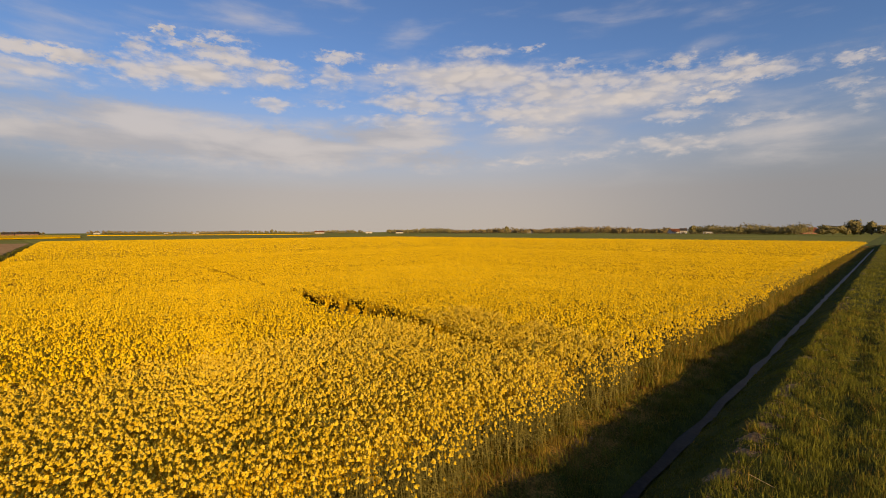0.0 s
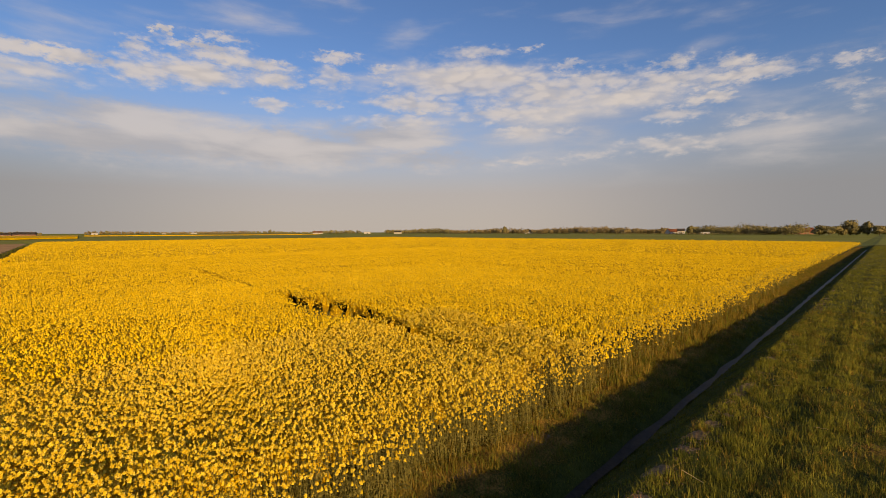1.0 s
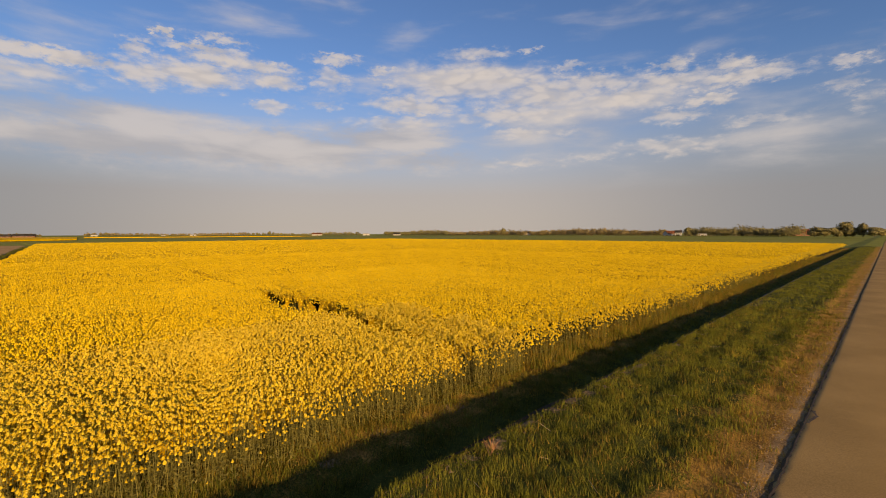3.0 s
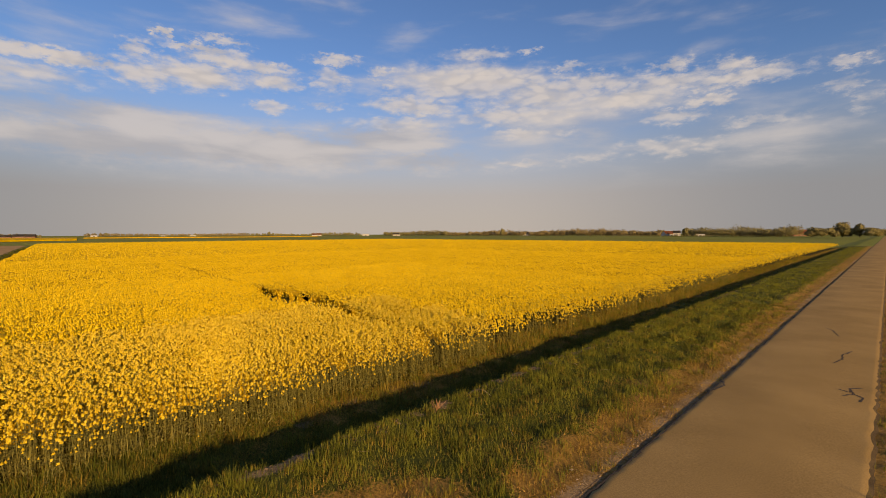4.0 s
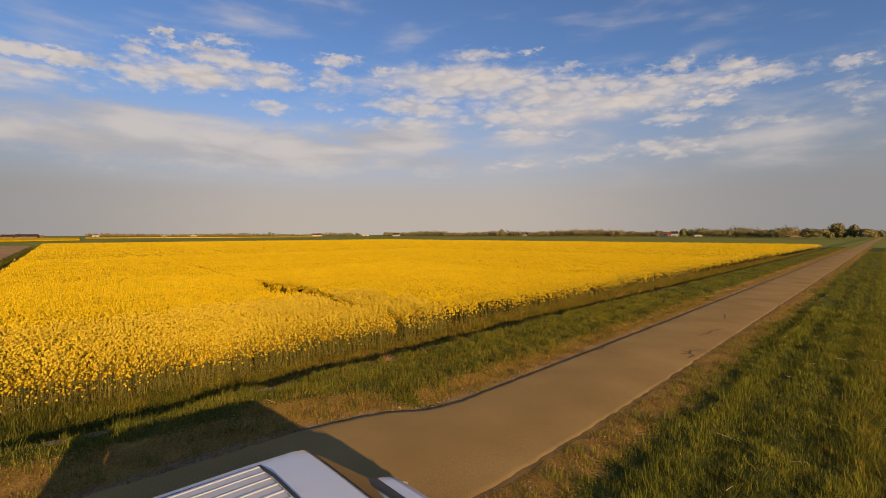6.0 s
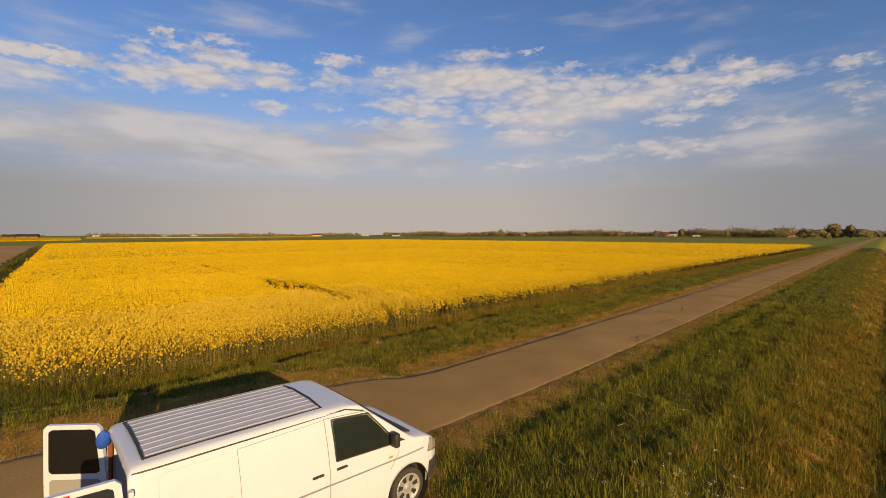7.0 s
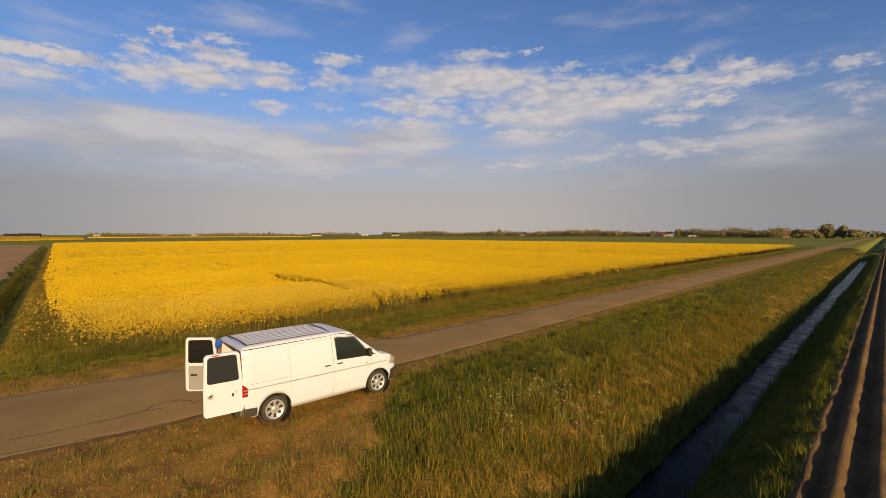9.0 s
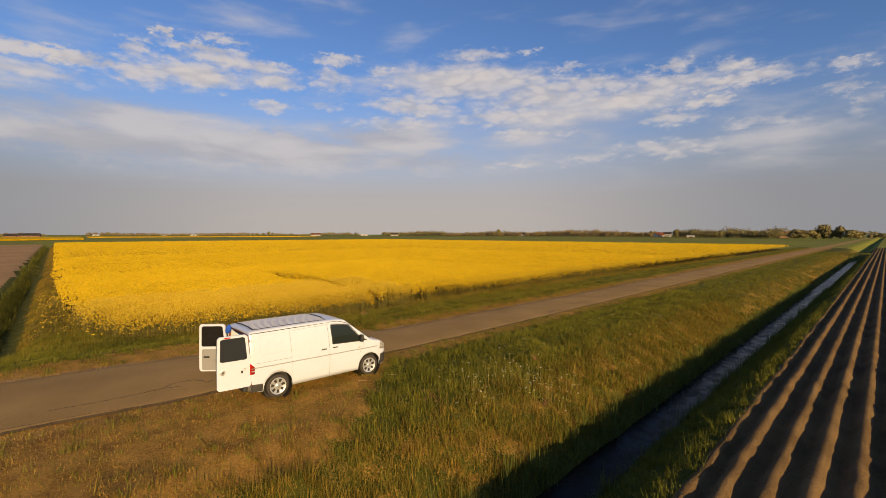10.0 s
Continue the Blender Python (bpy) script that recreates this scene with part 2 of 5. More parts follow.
M_PALE = material("pale_petals", (0.58, 0.43, 0.045), (0.78, 0.63, 0.17), 0.6, 9.0, 0.7, 0, island=0.7, through_light=0.12, spec=0.2)
M_PETAL_FAR = material("rape_petals_en_masse", (0.62, 0.395, 0.008), (0.93, 0.66, 0.035), 0.5, 4.0, 0.8, 0, island=0.6, through_light=0.12, spec=0.1)
M_STEM = material("rape_stems", (0.075, 0.075, 0.018), (0.29, 0.25, 0.075), 0.8, 9.0, 0.75, 0, island=0.7, through_light=0.15)
M_BLADE = material("grass_blades", (0.038, 0.054, 0.008), (0.225, 0.215, 0.032), 0.45, 1.6, 0.8, 0, island=0.5, through_light=0.2, spec=0.1)
M_STRAW = material("dry_grass_blades", (0.17, 0.096, 0.022), (0.47, 0.295, 0.074), 0.5, 3.0, 0.85, 0, island=0.6, through_light=0.2, spec=0.1)
M_OLIVE = material("olive_bank_grass", (0.076, 0.062, 0.011), (0.305, 0.208, 0.039), 0.6, 2.0, 0.8, 0, island=0.5, through_light=0.2, spec=0.1)


def water_material():
    m = bpy.data.materials.new("ditch_water")
    m.use_nodes = True
    N, L, b = links(m)
    b.inputs["Base Color"].default_value = (0.006, 0.007, 0.007, 1)
    b.inputs["Roughness"].default_value = 0.10
    b.inputs["Specular IOR Level"].default_value = 0.16
    b.inputs["IOR"].default_value = 1.33
    geo, n, bump = N.new("ShaderNodeNewGeometry"), N.new("ShaderNodeTexNoise"), N.new("ShaderNodeBump")
    n.inputs["Scale"].default_value, n.inputs["Detail"].default_value = 5.0, 4.0
    bump.inputs["Strength"].default_value, bump.inputs["Distance"].default_value = 0.15, 0.01
    L(geo.outputs["Position"], n.inputs["Vector"]), L(n.outputs["Fac"], bump.inputs["Height"]), L(bump.outputs[0], b.inputs["Normal"])
    # dull patches of scum and mud on the surface
    scum, patch, film = N.new("ShaderNodeTexNoise"), N.new("ShaderNodeMapRange"), N.new("ShaderNodeMix")
    scum.inputs["Scale"].default_value, scum.inputs["Detail"].default_value, scum.inputs["Roughness"].default_value = 1.6, 7.0, 0.65
    patch.inputs["From Min"].default_value, patch.inputs["From Max"].default_value = 0.30, 0.66
    L(geo.outputs["Position"], scum.inputs["Vector"]), L(scum.outputs["Fac"], patch.inputs["Value"])
    film.data_type = "RGBA"
    film.inputs[6].default_value, film.inputs[7].default_value = (0.005, 0.006, 0.006, 1), (0.014, 0.012, 0.008, 1)
    L(patch.outputs[0], film.inputs[0]), L(film.outputs[2], b.inputs["Base Color"])
    for socket, clear, dull in (("Roughness", 0.10, 0.40), ("Specular IOR Level", 0.10, 0.05)):
        r = N.new("ShaderNodeMapRange")
        r.inputs["To Min"].default_value, r.inputs["To Max"].default_value = clear, dull
        L(patch.outputs[0], r.inputs["Value"]), L(r.outputs[0], b.inputs[socket])
    return m


M_WATER = water_material()
M_MUD = material("muddy_ditch_water", (0.012, 0.010, 0.007), (0.034, 0.027, 0.018), 1.5, 9.0, 0.40, 0.1, spec=0.045)


# ---- mesh helpers ----
def mesh_np(name, verts, faces, mats, face_mat=None, smooth=False):
    """A mesh from arrays: verts (n, 3); faces (m, 3) or (m, 4)."""
    me = bpy.data.meshes.new(name)
    verts, faces = np.asarray(verts, np.float32), np.asarray(faces, np.int32)
    k = faces.shape[1]
    me.vertices.add(len(verts))
    me.vertices.foreach_set("co", verts.ravel())
    me.loops.add(faces.size)
    me.loops.foreach_set("vertex_index", faces.ravel())
    me.polygons.add(len(faces))
    me.polygons.foreach_set("loop_start", np.arange(0, faces.size, k, dtype=np.int32))
    if face_mat is not None:
        me.polygons.foreach_set("material_index", np.asarray(face_mat, np.int32))
    me.polygons.foreach_set("use_smooth", np.full(len(faces), smooth))
    for m in (mats if isinstance(mats, (list, tuple)) else [mats]):
        me.materials.append(m)
    me.update(calc_edges=True)
    return me


def obj_from_bm(name, bm, mat, smooth=False):
    me = bpy.data.meshes.new(name)
    bm.normal_update()
    bm.to_mesh(me)
    bm.free()
    me.materials.append(mat)
    if smooth:
        for p in me.polygons:
            p.use_smooth = True
    return new(name, me)


def part(name, bm, mat, parent, label="", smooth=False):
    ob = obj_from_bm(name, bm, mat, smooth)
    ob.parent = parent
    return tagged(ob, label) if label else ob


def step(a, b, v):
    t = np.clip((np.asarray(v, float) - a) / (b - a), 0, 1)
    return t * t * (3 - 2 * t)


_rng = np.random.RandomState(7)
_waves = [(_rng.uniform(0, 6.28), _rng.uniform(0, 6.28), _rng.uniform(0, 6.28), _rng.normal(), _rng.normal()) for _ in range(24)]


def wobble(x, y, size, seed=0):
    """Smooth noise in -1 .. 1 of about that wavelength."""
    s = 0
    for i in range(6):
        a, b, c, u, v = _waves[(i + 5 * seed) % 24]
        f = 6.28 / size * (0.7 + 0.25 * i)
        s = s + np.sin(f * (x * np.cos(a) + y * np.sin(a)) + b + 1.3 * np.sin(f * 0.6 * (y * np.cos(a) - x * np.sin(a)) + c))
    return s / 4.2


# ---- the lie of the land ----
LEFT_X = [-9.6, -8.8, -8.0, -7.2, -6.5, -6.42, -6.12, -6.06, -4.85, -4.6, -3.9, 0]
LEFT_Z = [-0.70, -0.72, -0.80, -0.94, -1.08, -1.25, -1.25, -1.06, -0.16, 0.04, 0.04, 0]
RIGHT_X = [3.3, 7.2, 8.5, 9.8, 10.55, 10.86, 10.98, 11.9, 12.05, 12.9, 13.7, 14.0, 14.3]
RIGHT_Z = [0, -0.06, -0.32, -0.98, -1.40, -1.72, -1.95, -1.95, -1.66, -0.98, -0.38, -0.28, -0.26]
RIDGE, RIDGE_X = 0.60, 14.66


def edge_line(x):
    """y of the ditch between the two fields on the far side of the road's ditch."""
    return -5.35 - 0.084 * (x + 12.2)


def land(x, y):
    x, y = np.asarray(x, float), np.asarray(y, float)
    z = np.where(x < 0, np.interp(x, LEFT_X, LEFT_Z), np.interp(x, RIGHT_X, RIGHT_Z))
    flat = np.interp(x, [-9.6, -4.6, -3.9], [-0.7, 0.0, 0.03])
    have = step(-1.5, 2.5, y) * (1 - step(176, 182, y))
    z = np.where(x < -3.9, flat + (z - flat) * have, z)
    flat_r = np.interp(x, [3.3, 9, 14.4], [0, -0.12, -0.26])
    have_r = 1 - step(138, 142, y) * (1 - step(147, 151, y))
    z = np.where(x > 3.3, flat_r + (z - flat_r) * have_r, z)
    d = np.abs(y - edge_line(x))
    cut = np.interp(d, [0.25, 0.45, 1.5, 2.4], [1.0, 0.9, 0.02, 0]) * step(-9.0, -12.5, x) * 0.95
    z = z - cut
    rough = (0.03 * wobble(x, y, 1.1, 1) + 0.05 * wobble(x, y, 4.0, 2)) * np.interp(x, [-2.5, -0.2, 3.4, 6.0], [1, 0.3, 0.3, 1])
    # mown swaths lie along the verge
    swath = np.cos((x - 5.0) / 1.25 * 2 * math.pi) * step(4.0, 4.8, x) * step(8.4, 7.6, x) * step(4.0, 8.0, y) * step(120, 60, y)
    swath = swath + np.cos((x + 1.3) / 1.3 * 2 * math.pi) * step(-3.8, -3.2, x) * step(-0.5, -1.0, x) * step(7.0, 10.0, y) * step(120, 60, y)
    rough = rough + 0.075 * swath * (0.75 + 0.5 * wobble(x * 0, y, 5.0, 1)) + 0.05 * wobble(x, y, 0.8, 0) * step(7.6, 8.6, x) * step(10.7, 10.2, x)
    on_road = (x > -0.1) & (x < 3.4) | (x > -2.9) & (x < 3.4) & (y < 7.8)
    z = z + np.where(on_road, -0.04, rough)
    ridge_zone = (x > RIDGE_X - 0.35) & (x < 27) & (y < 214) & (y > -60)
    wave = 0.5 + 0.5 * np.cos((x - RIDGE_X) / RIDGE * 2 * math.pi)
    z = z + np.where(ridge_zone, 0.26 * (wave ** 1.1 - 0.40) + 0.02 * wobble(x, y, 0.35, 3), 0)
    z = z + 0.10 * np.exp(-((x - 14.17 - 0.03 * wobble(0, y, 3.0, 2)) / 0.07) ** 2) * (y < 210) * (y > -60)
    return z


def in_rape(x, y):
    """Inside the yellow field (its rows stop short of the ditches); metres from its edge."""
    front = -8.42 + 0.22 * wobble(x * 0, y, 7, 1) + 0.14 * wobble(x * 0, y, 1.7, 2) - 0.7 * step(6.0, -0.5, y)
    a = front - x
    b = y - (edge_line(x) + np.interp(x, [-60, -50, -23, -13, -9], [2.2, 1.9, 2.6, 3.4, 5.3]) + 0.2 * wobble(x, y * 0, 2.0, 1))
    c = (x + 250) + 0.12 * (y - 18)
    d = (196 + 0.05 * (-x)) - y
    return np.minimum(np.minimum(a, b), np.minimum(c, d))


def road_left(y):
    return np.interp(y, [-60, -5.4, -2.8, -0.3, 2.6, 4.5, 5.8, 6.5, 7.3, 8.3, 20], [-6.0, -2.45, -2.15, -1.75, -1.5, -1.42, -1.1, -0.85, -0.25, -0.05, 0.0])


def road_right(y):
    return np.interp(y, [-60, -5.5, -4.0, -2.3, 3, 6, 12], [-1.0, 2.5, 2.68, 3.02, 3.12, 3.22, 3.3])


def lay_by(x, y):
    """Metres beyond the slanting line at which the trodden lay-by gives way to tall grass."""
    return y - (4.43 - 1.12 * (x - 4.14)) + 0.35 * wobble(x, y, 1.5, 2)


def dryness(x, y):
    """How far the verge is dry and trodden."""
    n = 0.30 * wobble(x, y, 2.2, 3) + 0.18 * wobble(x, y, 0.7, 1)
    left = (0.25 * step(-3.0, -1.6, x) + 0.75 * step(-1.8, -0.5, x)) * (x < 1) * step(6.5, 8.5, y)
    mouth = step(2.9, 1.0, road_left(y) - x) * (x < 1) * step(8.5, 6.5, y) * 0.9
    right = step(4.9, 3.6, x) * (x > 2) * 0.9
    lay = step(8.8, 7.6, x) * (x > 2) * step(0.6, -0.6, lay_by(x, y)) * 1.0
    bank = step(-9.2, -8.6, x) * step(-6.8, -7.4, x) * step(3, 8, y) * 0.55
    slope = step(8.0, 9.0, x) * step(10.7, 10.0, x) * 0.42
    return np.clip(np.maximum.reduce([left, mouth, right, lay, bank, slope]) + n * 0.9 * (np.maximum.reduce([left, mouth, right, lay, bank, slope]) > 0.02), 0, 1)


def bareness(x, y):
    """Bare clods along the ditch's brink and the wheel-worn strip behind the van."""
    brink = np.exp(-((x + 4.55 + 0.2 * wobble(x, y, 3, 2)) / 0.28) ** 2) * step(0.0, 0.5, wobble(x, y, 1.6, 0) - 0.05)
    worn = np.exp(-((x - 3.7) / 0.75) ** 2) * step(0.5, -1.2, y) * step(-0.15, 0.45, wobble(x, y, 0.9, 1)) * 0.3
    kerb = np.exp(-((road_left(y) - 0.12 - x) / 0.22) ** 2) * (0.75 + 0.3 * wobble(x, y, 1.3, 2)) + 0.45 * np.exp(-((x - road_right(y) - 0.05) / 0.14) ** 2) * step(-0.4, 0.5, wobble(x, y, 1.9, 1))
    tip = np.exp(-((x + 7.9) / 0.4) ** 2) * step(0.45, 0.8, wobble(x, y, 2.3, 2))
    return np.clip(brink + worn + tip + kerb, 0, 1)


def spans(*pieces):
    return np.unique(np.round(np.concatenate([np.arange(a, b, s) for a, b, s in pieces]), 3))


def grid(xs, ys, height):
    X, Y = np.meshgrid(xs, ys)
    Z = height(X, Y)
    V = np.stack([X, Y, Z], -1).reshape(-1, 3)
    i = np.arange(len(xs) * len(ys)).reshape(len(ys), len(xs))
    F = np.stack([i[:-1, :-1], i[:-1, 1:], i[1:, 1:], i[1:, :-1]], -1).reshape(-1, 4)
    return V, F


def build_ground():
    xs = spans((-3600, -300, 300), (-300, -60, 12), (-60, -12, 1.5), (-12, -8.6, 0.3), (-8.6, -3.8, 0.12), (-3.8, 9, 0.3), (9, 13.9, 0.15),
               (13.9, 19, 0.075), (19, 27.1, 0.1725), (27.1, 60, 3.0), (60, 300, 20), (300, 3601, 300))
    ys = spans((-3600, -100, 350), (-100, -14, 4), (-14, 24, 0.25), (24, 60, 0.6), (60, 220, 2.0), (220, 600, 30), (600, 3601, 300))
    V, F = grid(xs, ys, land)
    c = V[F].mean(1)
    x, y = c[:, 0], c[:, 1]
    kind = np.zeros(len(F), int)
    kind[(x < -230) & (in_rape(x, y) < -3)] = 4
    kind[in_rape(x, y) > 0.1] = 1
    kind[(x < -11) & (y < edge_line(x) - 2.0)] = 3
    kind[(y > 190) & (x < 60)] = 4
    kind[(x < -250) & (y > edge_line(x) + 2)] = 4
    kind[(x > 14.08) & (y < 214)] = 2
    kind[(x > 14.08) & (y >= 214)] = 4
    kind[(x > 60)] = 4
    kind[(x < -290) & (y < edge_line(x) - 2.0)] = 4
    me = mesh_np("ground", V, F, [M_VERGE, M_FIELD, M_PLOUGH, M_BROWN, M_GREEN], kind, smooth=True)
    for key, fn in (("dry", dryness), ("soil", bareness)):
        a = me.attributes.new(key, "FLOAT", "POINT")
        a.data.foreach_set("value", fn(V[:, 0], V[:, 1]).astype(np.float32))
    return tagged(new("ground", me), "flat farmland with grass verges, ditches and ridged soil", "ground", kind="structure")


build_ground()


# ---- the road ----
def build_road():
    ys = spans((-60, -8, 2), (-8, 40, 0.2), (40, 200, 1.0), (200, 1400, 40))
    across = np.concatenate([[0, 0.022], np.linspace(0.06, 0.94, 13), [0.978, 1]])
    rows = []
    for y in ys:
        a = road_left(y) + 0.035 * wobble(0, y, 0.9, 1) + 0.03 * wobble(0, y, 0.3, 2)
        b = road_right(y) + 0.035 * wobble(3, y, 0.8, 3) + 0.03 * wobble(3, y, 0.3, 0)
        x = a + (b - a) * across
        z = 0.022 + 0.03 * np.sin(across * math.pi) + 0.0004 * wobble(x, y, 1.5, 0)
        z[0], z[-1] = -0.022, -0.012
        rows.append(np.stack([x, np.full_like(x, y), z], -1))
    V = np.array(rows).reshape(-1, 3)
    n = len(across)
    i = np.arange(len(V)).reshape(-1, n)
    F = np.stack([i[:-1, :-1], i[:-1, 1:], i[1:, 1:], i[1:, :-1]], -1).reshape(-1, 4)
    fm = np.zeros((len(ys) - 1, n - 1), int)
    fm[:, 0] = fm[:, -1] = 1
    road = tagged(new("road", mesh_np("road", V, F, [M_ASPHALT, M_ASPHALT_EDGE], fm.ravel(), smooth=True)),
                  "narrow worn grey asphalt country road with crumbling edges", "road", kind="structure")
    return road


road = build_road()


def build_water(name, x0, x1, y0, y1, level, mat, label):
    ys = spans((y0, min(y1, 60), 0.5), (60, y1, 2.0))
    rows = [[(x0 + 0.09 * wobble(0, y, 5, 1), y, level), (x1 + 0.09 * wobble(5, y, 4, 2), y, level)] for y in ys]
    V = np.array(rows).reshape(-1, 3)
    i = np.arange(len(V)).reshape(-1, 2)
    F = np.stack([i[:-1, 0], i[:-1, 1], i[1:, 1], i[1:, 0]], -1)
    tagged(new(name, mesh_np(name, V, F, mat)), label, "water", kind="structure")


build_water("water", -6.36, -6.10, 1.0, 180, -1.13, M_MUD, "still dark water in a narrow roadside ditch")
build_water("water_ditch", 10.88, 12.0, -60, 140, -1.74, M_WATER, "still water in a ditch, mirroring the sky")


# ---- the yellow rape field ----
def top_of(x, y):
    """Height of the flower canopy."""
    e = in_rape(x, y)
    return 0.70 + 0.08 * wobble(x, y, 9, 0) + 0.07 * wobble(x, y, 1.6, 3) - 0.18 * step(0.9, -0.2, e) - 0.10 * step(8, 0, y) * step(-16, -9, x)


def tram(x, y):
    """1 in the wheel tracks through the crop, 0 elsewhere."""
    d = np.abs(y - (12.55 - 0.088 * x)) + 0.12 * wobble(x, y, 2.0, 1)
    d = d + 0.22 * wobble(x, y, 0.9, 0) * step(-34, -28, x)
    wide = 0.22 + 0.75 * step(-27, -24, x) * step(-16, -21, x) + 0.25 * step(-30, -22, x) * step(-12, -15, x)
    d2 = np.abs(y - (14.2 - 0.088 * x)) + 0.1 * wobble(x, y, 2.0, 2)
    lodged = step(0.25, 0.6, wobble(x, y, 5.0, 1)) * step(11.0, 12.4, y + 0.088 * x) * step(16.5, 15, y + 0.088 * x) * step(-28, -24, x) * step(-9, -12, x)
    return np.maximum.reduce([step(wide + 0.12, wide, d) * step(-70, -50, x), step(0.3, 0.15, d2) * step(-50, -36, x) * 0.8, lodged * 0.8])


def build_canopy():
    xs = spans((-260, -70, 3.0), (-70, -30, 0.8), (-30, -7.4, 0.25))
    ys = spans((-8, 30, 0.3), (30, 70, 0.9), (70, 212, 2.5))
    far_x, far_y = -64, 64

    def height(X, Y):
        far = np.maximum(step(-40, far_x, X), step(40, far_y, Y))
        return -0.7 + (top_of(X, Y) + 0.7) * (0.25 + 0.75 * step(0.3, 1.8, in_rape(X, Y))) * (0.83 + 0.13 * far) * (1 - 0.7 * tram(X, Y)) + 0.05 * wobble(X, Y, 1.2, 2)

    V, F = grid(xs, ys, height)
    c = V[F].mean(1)
    keep = (in_rape(c[:, 0], c[:, 1]) > 0.85 + 0.45 * step(12, 18, c[:, 1])) & ((tram(c[:, 0], c[:, 1]) < 0.6) | (c[:, 0] < -32))
    F = F[keep]
    c = c[keep]
    far = (c[:, 0] < -58 + 4 * wobble(c[:, 0], c[:, 1], 6, 1)) | (c[:, 1] > 58 + 4 * wobble(c[:, 0], c[:, 1], 6, 2))
    used, F = np.unique(F, return_inverse=True)
    F = F.reshape(-1, 4)
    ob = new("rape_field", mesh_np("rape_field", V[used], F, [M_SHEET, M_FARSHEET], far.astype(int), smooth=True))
    return tagged(ob, "wide field of oilseed rape in full yellow bloom", "crop field", kind="stuff")


build_canopy()


def scatter(rng, x0, x1, y0, y1, per_m2):
    n = int((x1 - x0) * (y1 - y0) * per_m2)
    return rng.uniform(x0, x1, n), rng.uniform(y0, y1, n)


def pads(rng, base, radius, height, count, size):
    """Small four-cornered petal pads over a rounded head at each base point."""
    n = len(base)
    a = rng.uniform(0, 6.283, (n, count))
    lift = rng.uniform(-0.55, 1, (n, count))
    r = np.sqrt(1 - np.clip(lift, 0, 1) ** 2) * radius[:, None]
    c = base[:, None] + np.stack([np.cos(a) * r, np.sin(a) * r, lift * height[:, None]], -1)
    nrm = np.stack([np.cos(a), np.sin(a), lift * 0.8 + 0.5], -1) + rng.normal(0, 0.45, (n, count, 3))
    nrm /= np.linalg.norm(nrm, axis=-1, keepdims=True)
    ref = rng.normal(0, 1, (n, count, 3))
    u = np.cross(nrm, ref)
    u /= np.linalg.norm(u, axis=-1, keepdims=True)
    v = np.cross(nrm, u)
    s = (size * rng.uniform(0.7, 1.3, (n, count)))[..., None]
    q = np.stack([c - u * s, c - v * s, c + u * s, c + v * s], 2)
    V = q.reshape(-1, 3)
    return V, np.arange(len(V)).reshape(-1, 4)


def domes(rng, base, radius, height, sides, rings):
    """Rounded flower heads: rings of uneven points closed by a tip."""
    n = len(base)
    turn = rng.uniform(0, 6.283, n)
    pts = []
    for r in range(rings):
        level = r / rings
        for k in range(sides):
            a = turn + 6.283 * (k + 0.5 * r) / sides
            w = radius * (1 - 0.25 * level ** 2) * rng.uniform(0.75, 1.25, n)
            pts.append(base + np.stack([np.cos(a) * w, np.sin(a) * w, height * (level * 1.5 - 0.35) + rng.normal(0, 0.006, n)], -1))
    pts.append(base + np.stack([rng.normal(0, 0.006, n), rng.normal(0, 0.006, n), height * 0.85], -1))
    V = np.stack(pts, 1)
    m = V.shape[1]
    tri = []
    for r in range(rings - 1):
        for k in range(sides):
            p, q = r * sides + k, r * sides + (k + 1) % sides
            tri += [(p, q, q + sides), (p, q + sides, p + sides)]
    last = (rings - 1) * sides
    tri += [(last + k, last + (k + 1) % sides, m - 1) for k in range(sides)]
    F = (np.arange(n)[:, None, None] * m + np.array(tri)[None]).reshape(-1, 3)
    return V.reshape(-1, 3), F


def heads(name, seed, box, per_m2, radius, shape, mask, flakes=0, mat=None, sink=0.0):
    rng = np.random.RandomState(seed)
    x, y = scatter(rng, *box, per_m2)
    e = in_rape(x, y)
    ok = (e > -0.15) & mask(x, y) & (rng.rand(len(x)) > tram(x, y) * 0.95)
    ok &= rng.rand(len(x)) < 0.55 + 0.45 * step(0.0, 1.0, e)
    x, y, e = x[ok], y[ok], e[ok]
    z = top_of(x, y) + rng.normal(0, 0.085, len(x)) - 0.50 * rng.rand(len(x)) ** 1.5 * step(0.8, -0.1, e) - 0.25 * rng.rand(len(x)) ** 4
    z = z - sink * rng.uniform(0.3, 1.0, len(x))
    base = np.stack([x, y, z], -1)
    r = radius * rng.uniform(0.65, 1.3, len(x))
    V, F = domes(rng, base, r, r * rng.uniform(1.3, 2.0, len(x)), *shape)
    label = "countless yellow rape flower heads on upright stems"
    tagged(new(name, mesh_np(name, V, F, mat or M_PETAL, smooth=not flakes)), label, "flowers", kind="stuff")
    if flakes:
        V, F = pads(rng, base, r * 1.1, r * 1.6, flakes, 0.0105)
        tagged(new("rape_petals", mesh_np("rape_petals", V, F, M_PALE)), label, "flowers", kind="stuff")
    return base, e


def near_zone(x, y):
    return (x > -17 + 1.2 * wobble(x, y, 3.0, 1)) & (y < 17 + 1.2 * wobble(x, y, 3.0, 2))


def mid_zone(x, y):
    return ~near_zone(x, y) & (x > -38) & (y < 38)


def wide_zone(x, y):
    return (x <= -38) | (y >= 38)


